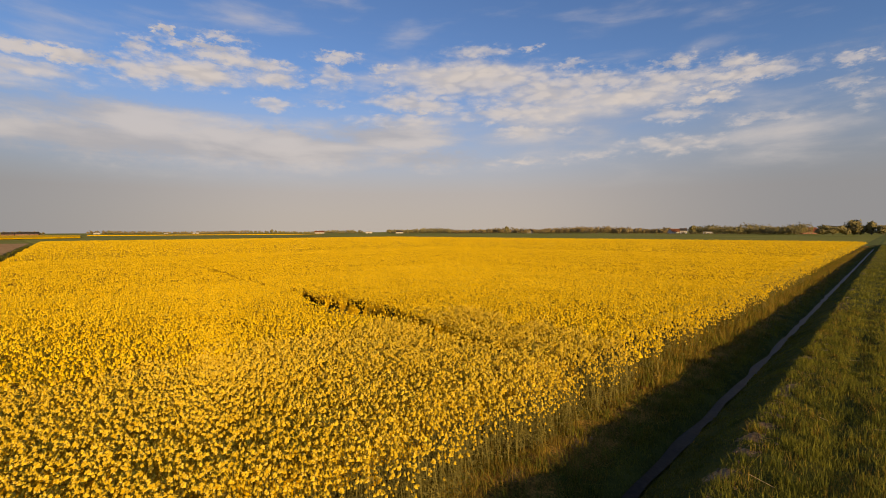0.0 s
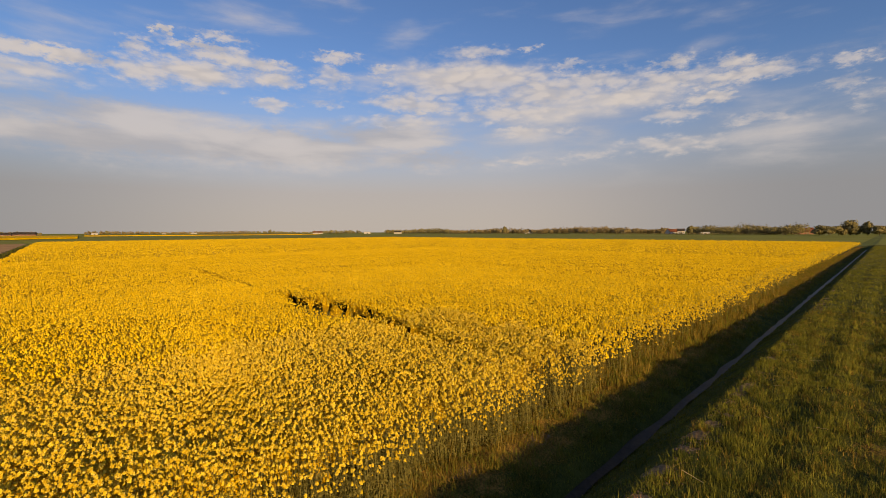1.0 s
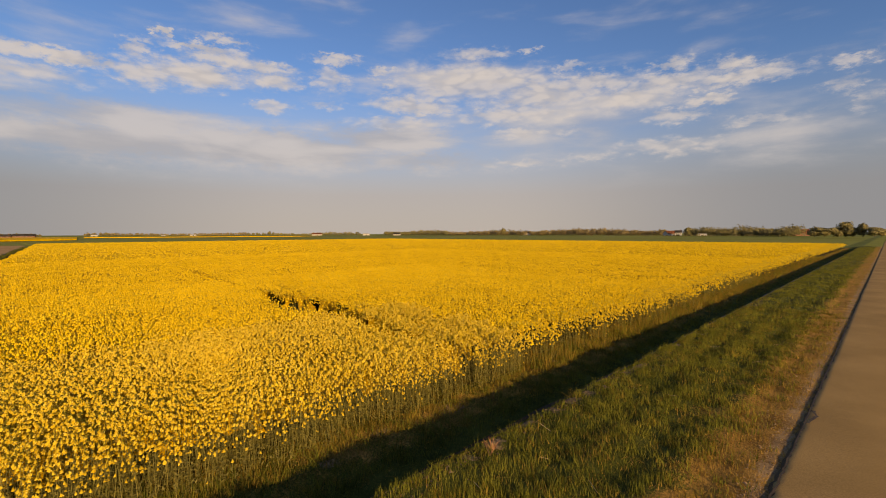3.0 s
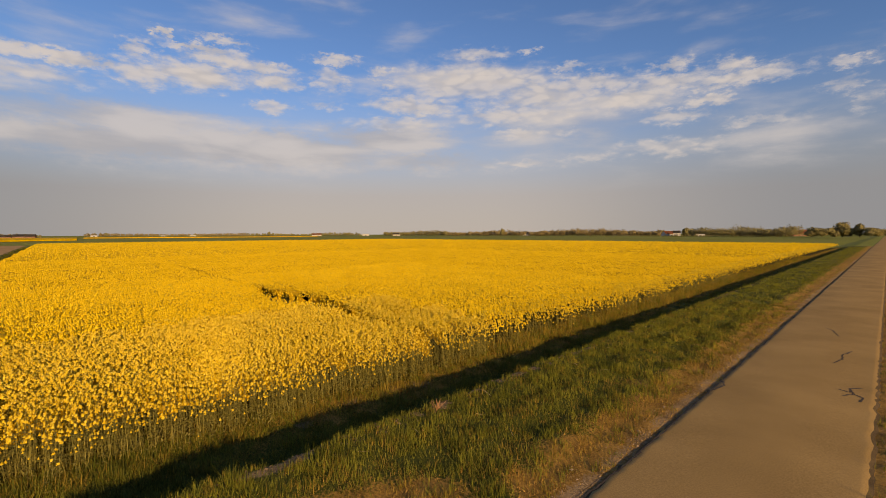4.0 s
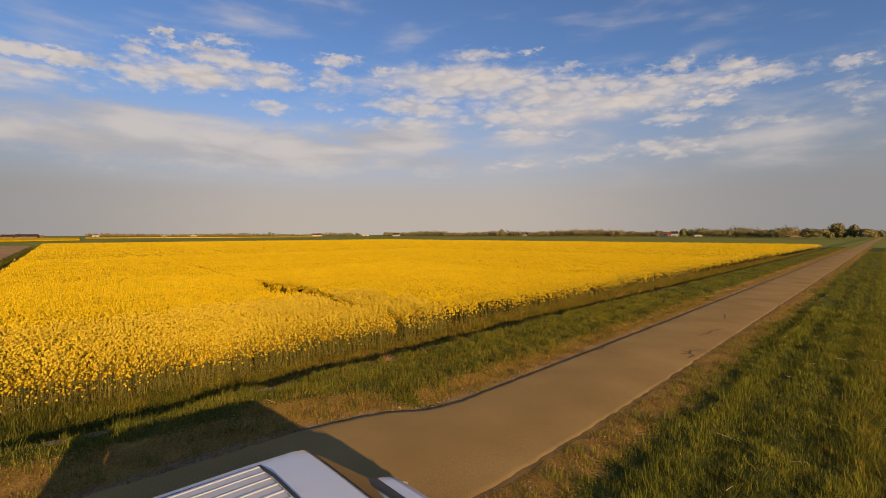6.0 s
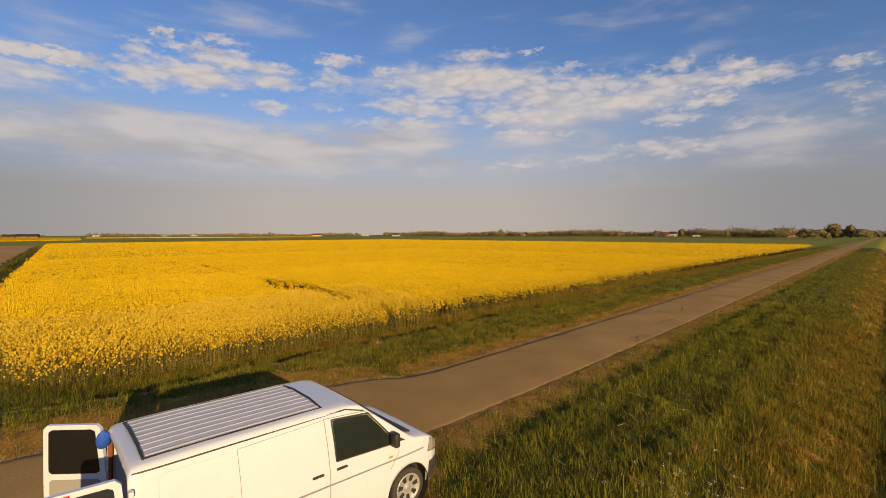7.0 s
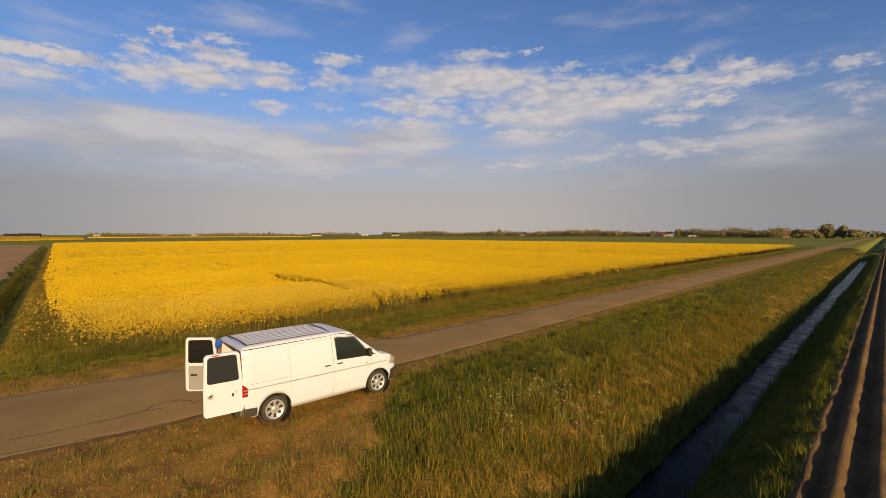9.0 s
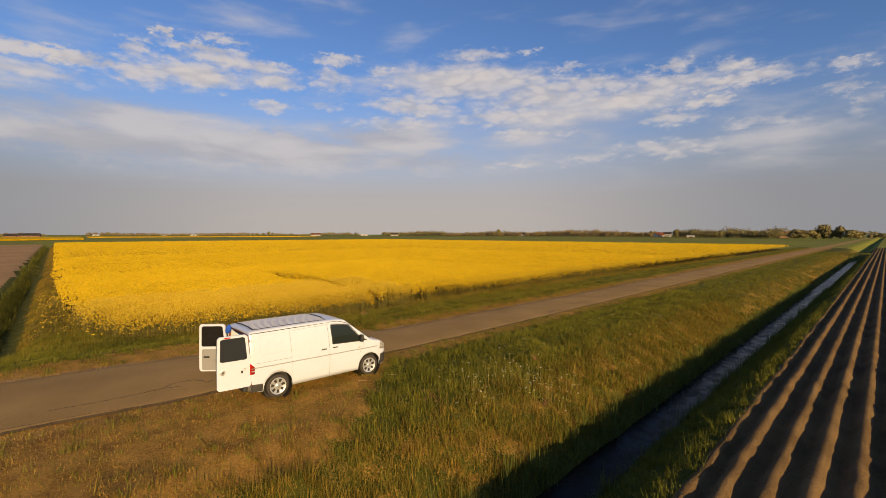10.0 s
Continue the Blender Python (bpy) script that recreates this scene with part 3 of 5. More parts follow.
near_heads, near_edge = heads("rape_flowers", 1, (-19, -7, -4, 19), 125, 0.0285, (4, 2), near_zone, flakes=5)
heads("rape_flowers", 11, (-19, -7, -4, 19), 250, 0.029, (4, 1), near_zone, sink=0.22)
heads("rape_flowers", 2, (-38, -7, -4, 38), 90, 0.040, (4, 1), mid_zone, mat=M_PETAL_FAR)
heads("rape_flowers", 12, (-38, -7, -4, 38), 60, 0.038, (3, 1), mid_zone, sink=0.22)
heads("rape_flowers", 3, (-80, -7, -6, 80), 30, 0.0575, (3, 1), wide_zone, mat=M_PETAL_FAR)
heads("rape_flowers", 4, (-256, -7, -6, 208), 2.7, 0.13, (3, 1), lambda x, y: (x < -70) | (y > 70), mat=M_PETAL_FAR)

rim_heads, rim_edge = heads("rape_flowers", 6, (-12, -7, 16, 190), 75, 0.045, (3, 1), lambda x, y: (in_rape(x, y) < 1.2) & ~near_zone(x, y))


def thin_corner():
    """Scattered plants where the crop thins out towards the field's corner."""
    rng = np.random.RandomState(8)
    x, y = scatter(rng, -30, -8, -6, 3, 60)
    e, d = in_rape(x, y), y - edge_line(x)
    ok = (e < 0) & (e > -2.6) & (d > 1.0) & (rng.rand(len(x)) < 0.28 * np.exp(e / 0.9) * (0.5 + 0.8 * step(0.0, 0.5, wobble(x, y, 1.3, 1))))
    x, y = x[ok], y[ok]
    base = np.stack([x, y, land(x, y) + rng.uniform(0.4, 1.05, len(x)) * 0.9], -1)
    r = 0.028 * rng.uniform(0.7, 1.3, len(x))
    V, F = domes(rng, base, r, r * 1.4, 4, 2)
    tagged(new("rape_flowers", mesh_np("rape_flowers", V, F, M_PETAL)), "scattered yellow rape flowers at the thin field corner", "flowers", kind="stuff")
    return base


thin_heads = thin_corner()


def build_stems():
    rng = np.random.RandomState(5)
    pick = (near_edge < 1.5)
    rim = rim_heads[(rim_heads[:, 1] < 60) & (rng.rand(len(rim_heads)) < 0.6)]
    p = near_heads[pick]
    shift = rng.normal(0, 0.06, p.shape) - np.array([0, 0, 0.12])
    extra = (p + shift)[near_edge[pick] < 0.9]
    thin = thin_heads[rng.rand(len(thin_heads)) < 0.8]
    p = np.concatenate([p, extra, rim, thin])
    foot = p.copy()
    foot[:, :2] += rng.normal(0, 0.11, (len(p), 2))
    foot[:, 2] = land(foot[:, 0], foot[:, 1])
    a = rng.uniform(0, 6.28, len(p))
    w = np.stack([np.cos(a), np.sin(a), 0 * a], -1) * 0.0036
    V = np.stack([foot - w, foot + w, p + w * 0.5, p - w * 0.5], 1).reshape(-1, 3)
    # leaves along the stems
    k = np.repeat(np.arange(len(p)), 7)
    t = rng.uniform(0.1, 0.85, len(k))[:, None]
    at = foot[k] * (1 - t) + p[k] * t
    b = rng.uniform(0, 6.28, len(k))
    out = np.stack([np.cos(b), np.sin(b), rng.uniform(-0.5, 0.7, len(k))], -1) * rng.uniform(0.03, 0.12, len(k))[:, None] * (1.3 - t)
    side = np.stack([-np.sin(b), np.cos(b), 0 * b], -1) * 0.022
    leaf = np.stack([at, at + out * 0.6 - side, at + out, at + out * 0.6 + side], 1).reshape(-1, 3)
    V = np.concatenate([V, leaf])
    tagged(new("rape_stems", mesh_np("rape_stems", V, np.arange(len(V)).reshape(-1, 4), M_STEM)),
           "grey-green rape stems and leaves below the flowers", "plants", kind="stuff")


build_stems()


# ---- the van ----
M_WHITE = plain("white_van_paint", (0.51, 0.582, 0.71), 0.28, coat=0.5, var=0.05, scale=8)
M_CREASE = plain("panel_gap", (0.20, 0.21, 0.23), 0.7)
M_TRIM = plain("grey_trim_strip", (0.40, 0.43, 0.47), 0.6)
M_PRESS = plain("shaded_press_line", (0.42, 0.46, 0.54), 0.5)
M_BLACK = plain("black_plastic", (0.022, 0.022, 0.022), 0.55, bump=0.2, scale=120)
M_BUMPER = plain("grey_bumper_plastic", (0.085, 0.083, 0.08), 0.6, bump=0.2, scale=120)
M_TYRE = plain("tyre_rubber", (0.035, 0.032, 0.029), 0.85, bump=0.4, scale=90)
M_RIM = plain("silver_wheel_trim", (0.52, 0.56, 0.62), 0.35, metal=0.6)
M_ROOF = plain("grey_roof_slats", (0.50, 0.54, 0.60), 0.5, metal=0.1, scale=14)
M_RED = plain("red_lamp_lens", (0.45, 0.02, 0.012), 0.15, coat=0.6)
M_AMBER = plain("amber_lens", (0.75, 0.25, 0.02), 0.2)
M_LENS = plain("clear_headlamp_lens", (0.55, 0.56, 0.56), 0.08, coat=1.0)
M_CHROME = plain("chrome", (0.50, 0.50, 0.50), 0.35, metal=0.6)
M_PANEL = plain("grey_door_board", (0.24, 0.25, 0.26), 0.8, scale=40)
M_SEAT = plain("dark_seat_cloth", (0.045, 0.045, 0.05), 0.95, bump=0.3, scale=150)
M_BLUE = plain("blue_cloth", (0.012, 0.09, 0.55), 0.8, bump=0.3, var=0.3, scale=25)
M_RUST = plain("brown_red_lining", (0.20, 0.06, 0.03), 0.8)
M_PLY = plain("plywood_lining", (0.32, 0.22, 0.12), 0.8, var=0.3)


def glass_material(name, tint, solid):
    m = bpy.data.materials.new(name)
    m.use_nodes = True
    N, L, b = links(m)
    b.inputs["Base Color"].default_value = (*tint, 1)
    b.inputs["Roughness"].default_value = 0.03
    b.inputs["IOR"].default_value = 1.5
    b.inputs["Coat Weight"].default_value = 0.3
    clear, mix = N.new("ShaderNodeBsdfTransparent"), N.new("ShaderNodeMixShader")
    clear.inputs["Color"].default_value = (0.30, 0.34, 0.32, 1)
    mix.inputs[0].default_value = solid
    L(clear.outputs[0], mix.inputs[1]), L(b.outputs[0], mix.inputs[2])
    L(mix.outputs[0], N["Material Output"].inputs["Surface"])
    return m


M_GLASS = glass_material("cab_glass", (0.012, 0.016, 0.014), 0.6)
M_SMOKE = glass_material("smoked_glass", (0.028, 0.032, 0.04), 0.85)
M_TINT = glass_material("dark_rear_glass", (0.012, 0.013, 0.015), 0.85)

AXLE, TRACK, TYRE_R = 3.0, 0.81, 0.325
BACK, FRONT = -0.75, 3.74


def ends(y):
    """The drawn length of the overhangs, from the true one."""
    y = np.asarray(y, float)
    return np.where(y < -0.41, -0.41 + (y + 0.41) * (0.58 / (-0.41 - BACK)), np.where(y > 3.41, 3.41 + (y - 3.41) * (0.49 / (FRONT - 3.41)), y))


def side_w(z):
    """Half width of the body at a height."""
    return np.interp(z, [0.25, 0.42, 0.60, 0.95, 1.10, 1.45, 1.72, 1.86, 1.95], [0.90, 0.935, 0.952, 0.950, 0.945, 0.912, 0.862, 0.825, 0.79])


def plan_w(y):
    return np.interp(ends(y), [-0.99, -0.90, -0.5, 2.9, 3.3, 3.6, 3.78, 3.86, 3.90], [0.965, 0.985, 1.0, 1.0, 0.98, 0.93, 0.86, 0.79, 0.66])


def top_z(y):
    return np.interp(ends(y), [-0.99, -0.93, -0.80, 0, 1.5, 1.95, 2.15, 2.5, 2.85, 3.05, 3.15, 3.4, 3.6, 3.75, 3.84, 3.90],
                     [1.86, 1.925, 1.945, 1.962, 1.962, 1.945, 1.90, 1.62, 1.34, 1.19, 1.145, 1.09, 1.02, 0.93, 0.82, 0.62])


def sill_z(y):
    z = np.interp(ends(y), [-0.99, -0.6, 3.5, 3.90], [0.34, 0.27, 0.25, 0.33])
    for w in (0.0, AXLE):
        d = np.abs(y - w)
        z = np.maximum(z, np.where(d < 0.41, 0.325 + np.sqrt(np.maximum(0.41 ** 2 - d ** 2, 0)), 0))
    return z


def body_mesh():
    ys = np.unique(np.round(np.concatenate([np.linspace(BACK, -0.7, 6), np.linspace(-0.7, 2.0, 50), np.linspace(2.0, FRONT, 60),
                                            np.linspace(-0.41, 0.41, 31), AXLE + np.linspace(-0.41, 0.41, 31)]), 4))
    up = 14
    rows = []
    for y in ys:
        t, s, p = top_z(y), sill_z(y), plan_w(y)
        corner = 0.10 if y < 2.0 else 0.055
        shoulder = max(t - corner, s + 0.03)
        zs = np.linspace(s, shoulder, up)
        half = [(side_w(z) * p, z) for z in zs]
        w = half[-1][0]
        crown = 0.012
        for k in range(1, 5):
            a = k / 5 * math.pi / 2
            half.append((w - corner * 1.1 * (1 - math.cos(a)), shoulder + (t - crown - shoulder) * math.sin(a)))
        w2 = half[-1][0]
        for f in (0.8, 0.55, 0.28, 0.0):
            half.append((w2 * f, t - crown * f * f))
        ring = half + [(-a, b) for a, b in half[-2::-1]]
        rows.append([(a, y, b) for a, b in ring])
    V = np.array(rows)
    n = V.shape[1]
    i = np.arange(V.shape[0] * n).reshape(-1, n)
    F = np.stack([i[:-1, :-1], i[:-1, 1:], i[1:, 1:], i[1:, :-1]], -1).reshape(-1, 4)
    return V.reshape(-1, 3), F, i, V


def skin_patch(corners, off, cols=14, rows=8, side=1):
    """A curved patch on the van's flank; corners in (y, z): bottom rear, bottom front, top front, top rear."""
    bm = bmesh.new()
    br, bf, tf, tr = (np.array(c, float) for c in corners)
    grid_v = []
    for j in range(rows + 1):
        v = j / rows
        line = []
        for i in range(cols + 1):
            u = i / cols
            y, z = (br * (1 - u) + bf * u) * (1 - v) + (tr * (1 - u) + tf * u) * v
            line.append(bm.verts.new((side * (side_w(z) * plan_w(y) + off), y, z)))
        grid_v.append(line)
    for j in range(rows):
        for i in range(cols):
            q = [grid_v[j][i], grid_v[j][i + 1], grid_v[j + 1][i + 1], grid_v[j + 1][i]]
            bm.faces.new(q if side > 0 else q[::-1])
    return bm


def thicken(bm, depth):
    geom = bmesh.ops.solidify(bm, geom=bm.faces[:], thickness=depth)
    return bm


def flank_line(points, width, off=0.0025, side=1):
    """A narrow ribbon along (y, z) points on the flank."""
    bm = bmesh.new()
    pts = []
    for (y0, z0), (y1, z1) in zip(points, points[1:]):
        n = max(2, int(math.hypot(y1 - y0, z1 - z0) / 0.06))
        pts += [(y0 + (y1 - y0) * k / n, z0 + (z1 - z0) * k / n) for k in range(n)]
    pts.append(points[-1])
    rows = []
    for k, (y, z) in enumerate(pts):
        a, b = pts[max(k - 1, 0)], pts[min(k + 1, len(pts) - 1)]
        d = Vector((b[0] - a[0], b[1] - a[1])).normalized()
        n = Vector((-d.y, d.x)) * width / 2
        rows.append([bm.verts.new((side * (side_w(zz) * plan_w(yy) + off), yy, zz)) for yy, zz in ((y + n.x, z + n.y), (y - n.x, z - n.y))])
    for a, b in zip(rows, rows[1:]):
        bm.faces.new((a[0], a[1], b[1], b[0]) if side > 0 else (a[1], a[0], b[0], b[1]))
    return bm


def box(sx, sy, sz, at=(0, 0, 0), bevel=0.01, turn=(0, 0, 0), seg=2):
    bm = bmesh.new()
    bmesh.ops.create_cube(bm, size=1, matrix=Matrix.Diagonal((sx, sy, sz, 1)))
    if bevel:
        bmesh.ops.bevel(bm, geom=bm.edges[:], offset=bevel, segments=seg, affect="EDGES", profile=0.6)
    bm.transform(Matrix.Translation(at) @ Euler([radians(a) for a in turn]).to_matrix().to_4x4())
    return bm


def lathe(profile, axis="X", seg=40):
    """Turn (radius, along) points round an axis."""
    bm = bmesh.new()
    rings = []
    for k in range(seg):
        a = 2 * math.pi * k / seg
        rings.append([bm.verts.new((h, r * math.cos(a), r * math.sin(a))) for r, h in profile])
    for k in range(seg):
        A, B = rings[k], rings[(k + 1) % seg]
        for i in range(len(profile) - 1):
            bm.faces.new((A[i], A[i + 1], B[i + 1], B[i]))
    bmesh.ops.remove_doubles(bm, verts=bm.verts[:], dist=0.0005)
    return bm


def tube(points, radius, seg=8):
    """A round bar along points."""
    bm = bmesh.new()
    pts = [Vector(p) for p in points]
    rings = []
    for k, p in enumerate(pts):
        d = (pts[min(k + 1, len(pts) - 1)] - pts[max(k - 1, 0)]).normalized()
        u = d.cross(Vector((0.3, 0.2, 0.93))).normalized()
        v = d.cross(u)
        r = radius[k] if isinstance(radius, (list, tuple)) else radius
        rings.append([bm.verts.new(p + (u * math.cos(6.2832 * i / seg) + v * math.sin(6.2832 * i / seg)) * r) for i in range(seg)])
    for A, B in zip(rings, rings[1:]):
        for i in range(seg):
            bm.faces.new((A[i], A[(i + 1) % seg], B[(i + 1) % seg], B[i]))
    bm.faces.new(rings[0][::-1])
    bm.faces.new(rings[-1])
    return bm


def wheel(van, x, y, side):
    s = side
    tyre_profile = [(0.215, -0.09), (0.255, -0.105), (0.30, -0.108), (0.318, -0.085), (0.325, -0.05), (0.325, 0.05), (0.318, 0.085), (0.30, 0.106), (0.255, 0.104), (0.212, 0.088), (0.208, 0.05)]
    bm = lathe([(r, h * s) for r, h in tyre_profile])
    bm.transform(Matrix.Translation((x, y, TYRE_R)))
    tyre = part("wheel", bm, M_TYRE, van, "black road tyre with silver trim", True)
    bm = lathe([(0.0, 0.088 * s), (0.035, 0.09 * s), (0.05, 0.078 * s), (0.11, 0.076 * s), (0.19, 0.086 * s), (0.222, 0.108 * s), (0.234, 0.109 * s), (0.236, 0.07 * s)])
    bm.transform(Matrix.Translation((x, y, TYRE_R)))
    disc = part("wheel_trim", bm, M_RIM, tyre, "silver seven-slot wheel trim", True)
    for k in range(7):
        a = 2 * math.pi * (k + 0.5) / 7
        hole = box(0.02, 0.088, 0.10, (0, 0, 0), 0.006)
        for v in hole.verts:
            if v.co.z < 0:
                v.co.y *= 0.55
        hole.transform(Matrix.Translation((x + 0.082 * s, y, TYRE_R)) @ Matrix.Rotation(a, 4, "X") @ Matrix.Translation((0, 0, 0.155)))
        part("trim_slot", hole, M_BLACK, disc)
    return tyre


def door_leaf(van, hinge_x, side, angle, outer_details):
    """A rear door: a tapered panel with a window, hinged at the rear corner, swung open."""
    w_low, w_high, h0, h1 = 0.84, 0.82, 0.50, 1.90
    lean = (side_w(1.8) - side_w(0.8)) * 0.75
    hinge = Matrix.Translation((hinge_x, BACK + 0.02, 0)) @ Matrix.Rotation(radians(angle), 4, "Z")

    def leaf_w(z):
        return w_low + (w_high - w_low) * max(0, (z - 1.0) / 0.86) ** 1.3

    def outline(inset, z0, z1, n=24, r=0.05):
        left, right = [], []
        for k in range(n + 1):
            z = z0 + (z1 - z0) * k / n
            e = min(z - z0, z1 - z)
            cut = max(0, r - math.sqrt(max(0, r * r - max(0, r - e) ** 2))) if e < r else 0
            shift = lean * max(0, (z - 0.95) / 0.9) * -1
            right.append((shift + inset + cut, z))
            left.append((leaf_w(z) - inset - cut, z))
        return right, left

    def slab(inset, z0, z1, y0, y1, r=0.05):
        """Along local -x * side from the hinge; y is the leaf's thickness."""
        bm = bmesh.new()
        a, b = outline(inset, z0, z1, r=r)
        rings = []
        for yy in (y0, y1):
            rings.append([[bm.verts.new((-side * u, yy, z)) for u, z in line] for line in (a, b)])
        for k in range(len(a) - 1):
            for ring, flip in ((rings[0], False), (rings[1], True)):
                q = [ring[0][k], ring[1][k], ring[1][k + 1], ring[0][k + 1]]
                bm.faces.new(q[::-1] if flip else q)
            for e in (0, 1):
                bm.faces.new([rings[0][e][k], rings[0][e][k + 1], rings[1][e][k + 1], rings[1][e][k]])
        for k in (0, -1):
            bm.faces.new([rings[0][0][k], rings[0][1][k], rings[1][1][k], rings[1][0][k]])
        bmesh.ops.recalc_face_normals(bm, faces=bm.faces[:])
        bm.transform(hinge)
        return bm

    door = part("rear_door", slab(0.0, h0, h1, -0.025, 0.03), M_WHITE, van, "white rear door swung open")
    part("window", slab(0.07, 1.24, 1.84, -0.031, -0.026, 0.05), M_TINT if not outer_details else M_SMOKE, door, "dark tinted door window")
    part("inner_window", slab(0.07, 1.24, 1.84, 0.031, 0.036, 0.05), M_TINT, door, "dark tinted door window")
    part("lining_board", slab(0.08, 0.54, 1.16, 0.031, 0.038, 0.03), M_PANEL, door, "grey inner lining board")
    latch = box(0.16, 0.03, 0.05, (-side * 0.62, 0.05, 0.93), 0.01)
    latch.transform(hinge)
    part("inner_latch", latch, M_BLACK, door)
    for z in (0.72, 1.30, 1.70):
        h = box(0.05, 0.07, 0.07, (-side * 0.0 + side * lean * 0, -0.01, z), 0.012)
        h.transform(hinge)
        part("hinge", h, M_WHITE, door)
    if outer_details:
        def badge(bm, mat, name, label=""):
            bm.transform(hinge)
            return part(name, bm, mat, door, label)
        disc = lathe([(0.0, -0.010), (0.048, -0.010), (0.054, -0.016), (0.064, -0.013), (0.067, 0.0)])
        disc.transform(Matrix.Translation((-side * 0.70, -0.024, 0.97)) @ Matrix.Rotation(radians(90), 4, "Z"))
        badge(disc, M_CHROME, "round_badge", "plain round chrome badge")
        core = lathe([(0.0, -0.016), (0.032, -0.016), (0.034, -0.010)], seg=6)
        core.transform(Matrix.Translation((-side * 0.70, -0.024, 0.97)) @ Matrix.Rotation(radians(90), 4, "Z"))
        badge(core, M_BUMPER, "badge_centre")
        badge(box(0.16, 0.02, 0.028, (-side * 0.58, -0.032, 1.865), 0.006), M_RED, "brake_lamp", "red high brake lamp")
        badge(box(0.05, 0.03, 0.07, (-side * 0.235, -0.035, 0.92), 0.01), M_BLACK, "door_lock")
        badge(box(0.06, 0.008, 0.022, (-side * 0.16, -0.028, 1.0), 0.003), M_CHROME, "lettering_bar")
        badge(box(0.06, 0.008, 0.018, (-side * 0.16, -0.028, 0.96), 0.003), M_CHROME, "lettering_bar")
    return door


def build_van():
    van = new("van")
    V, F, idx, rings = body_mesh()
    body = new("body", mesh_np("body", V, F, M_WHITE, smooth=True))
    body.parent = van
    thick = body.modifiers.new("thickness", "SOLIDIFY")
    thick.thickness, thick.offset = 0.03, 1
    tagged(body, "white sheet-metal van body")
    # underside, load floor and wheel wells
    part("load_floor", box(1.10, 2.25, 0.04, (0, 0.41, 0.50), 0.005), M_PLY, van, "brown plywood load floor")
    part("chassis", box(1.30, 4.6, 0.2, (0, 1.45, 0.36), 0.03), M_BLACK, van)
    part("bulkhead", box(1.66, 0.03, 1.30, (0, 1.55, 1.14), 0.005), M_PANEL, van, "grey cab bulkhead")
    for s in (-1, 1):
        for y in (0, AXLE):
            well = lathe([(0.0, -0.22), (0.407, -0.22), (0.407, 0.03)], seg=36)
            well.transform(Matrix.Translation((s * 0.905, y, 0.325)) @ Matrix.Diagonal((s, 1, 1, 1)))
            part("wheel_well", well, M_BLACK, van)
            wheel(van, s * TRACK, y, s)
    # rear frame round the open doorway
    part("door_sill", box(1.62, 0.10, 0.10, (0, BACK + 0.06, 0.46), 0.02), M_BUMPER, van)
    for s in (-1, 1):
        post = tube([(s * 0.90, BACK + 0.03, 0.50), (s * 0.895, BACK + 0.03, 1.0), (s * 0.81, BACK + 0.03, 1.5), (s * 0.725, BACK + 0.03, 1.84)], 0.028, 8)
        part("door_post", post, M_RUST, van, "brown-red sealed door post")
    part("door_header", box(1.42, 0.05, 0.06, (0, BACK + 0.04, 1.84), 0.015), M_RUST, van)
    # bumpers
    rear = box(1.64, 0.16, 0.20, (0, BACK + 0.04, 0.41), 0.04, seg=3)
    part("rear_bumper", rear, M_BUMPER, van, "grey plastic rear bumper", True)
    for s in (-1, 1):
        part("bumper_corner", thicken(skin_patch([(BACK, 0.30), (-0.43, 0.30), (-0.43, 0.50), (BACK, 0.52)], 0.006, side=s), 0.012), M_BUMPER, van)
        part("front_bumper_corner", thicken(skin_patch([(3.42, 0.28), (FRONT - 0.004, 0.32), (FRONT - 0.006, 0.66), (3.44, 0.62)], 0.010, 20, 6, side=s), 0.02), M_BUMPER, van)
    nose = bmesh.new()
    rows = []
    for x in np.linspace(-1, 1, 25):
        yy = FRONT + 0.01 - 0.10 * abs(x) ** 3
        rows.append([nose.verts.new((x * 0.70, yy + dy, z)) for z, dy in ((0.27, -0.06), (0.34, 0.0), (0.50, 0.03), (0.62, 0.015), (0.67, -0.03))])
    for a, b in zip(rows, rows[1:]):
        for k in range(4):
            nose.faces.new((a[k], a[k + 1], b[k + 1], b[k]))
    part("front_bumper", nose, M_BUMPER, van, "grey plastic front bumper", True)
    part("grille", box(1.0, 0.04, 0.10, (0, FRONT - 0.03, 0.76), 0.015), M_BLACK, van)
    # glazing
    screen = bmesh.new()
    rows = []
    for y in np.linspace(2.22, 3.02, 12):
        t = float(top_z(y))
        w = float(side_w(t - 0.055) * plan_w(y)) - 0.045
        rows.append([screen.verts.new((u * w, y + 0.008, t + 0.012 - 0.012 * u * u)) for u in np.linspace(-1, 1, 17)])
    for a, b in zip(rows, rows[1:]):
        for k in range(16):
            screen.faces.new((a[k], b[k], b[k + 1], a[k + 1]))
    part("windscreen", screen, M_TINT, van, "dark raked windscreen", True)
    cowl = box(1.56, 0.16, 0.03, (0, 3.06, 1.205), 0.01, (-16, 0, 0))
    part("wiper_cowl", cowl, M_BLACK, van)
    for s in (-1, 1):
        win = skin_patch([(1.70, 1.235), (2.74, 1.18), (2.25, 1.735), (1.67, 1.79)], 0.004, 18, 10, s)
        pane = part("side_window", win, M_GLASS, van, "dark cab side window", True)
        seal = flank_line([(1.69, 1.225), (2.77, 1.168), (2.26, 1.748), (1.655, 1.803), (1.69, 1.225)], 0.024, 0.0035, s)
        part("window_seal", seal, M_BLACK, pane)
        quarter = skin_patch([(2.79, 1.17), (2.92, 1.16), (2.86, 1.20), (2.70, 1.30)], 0.004, 6, 4, s)
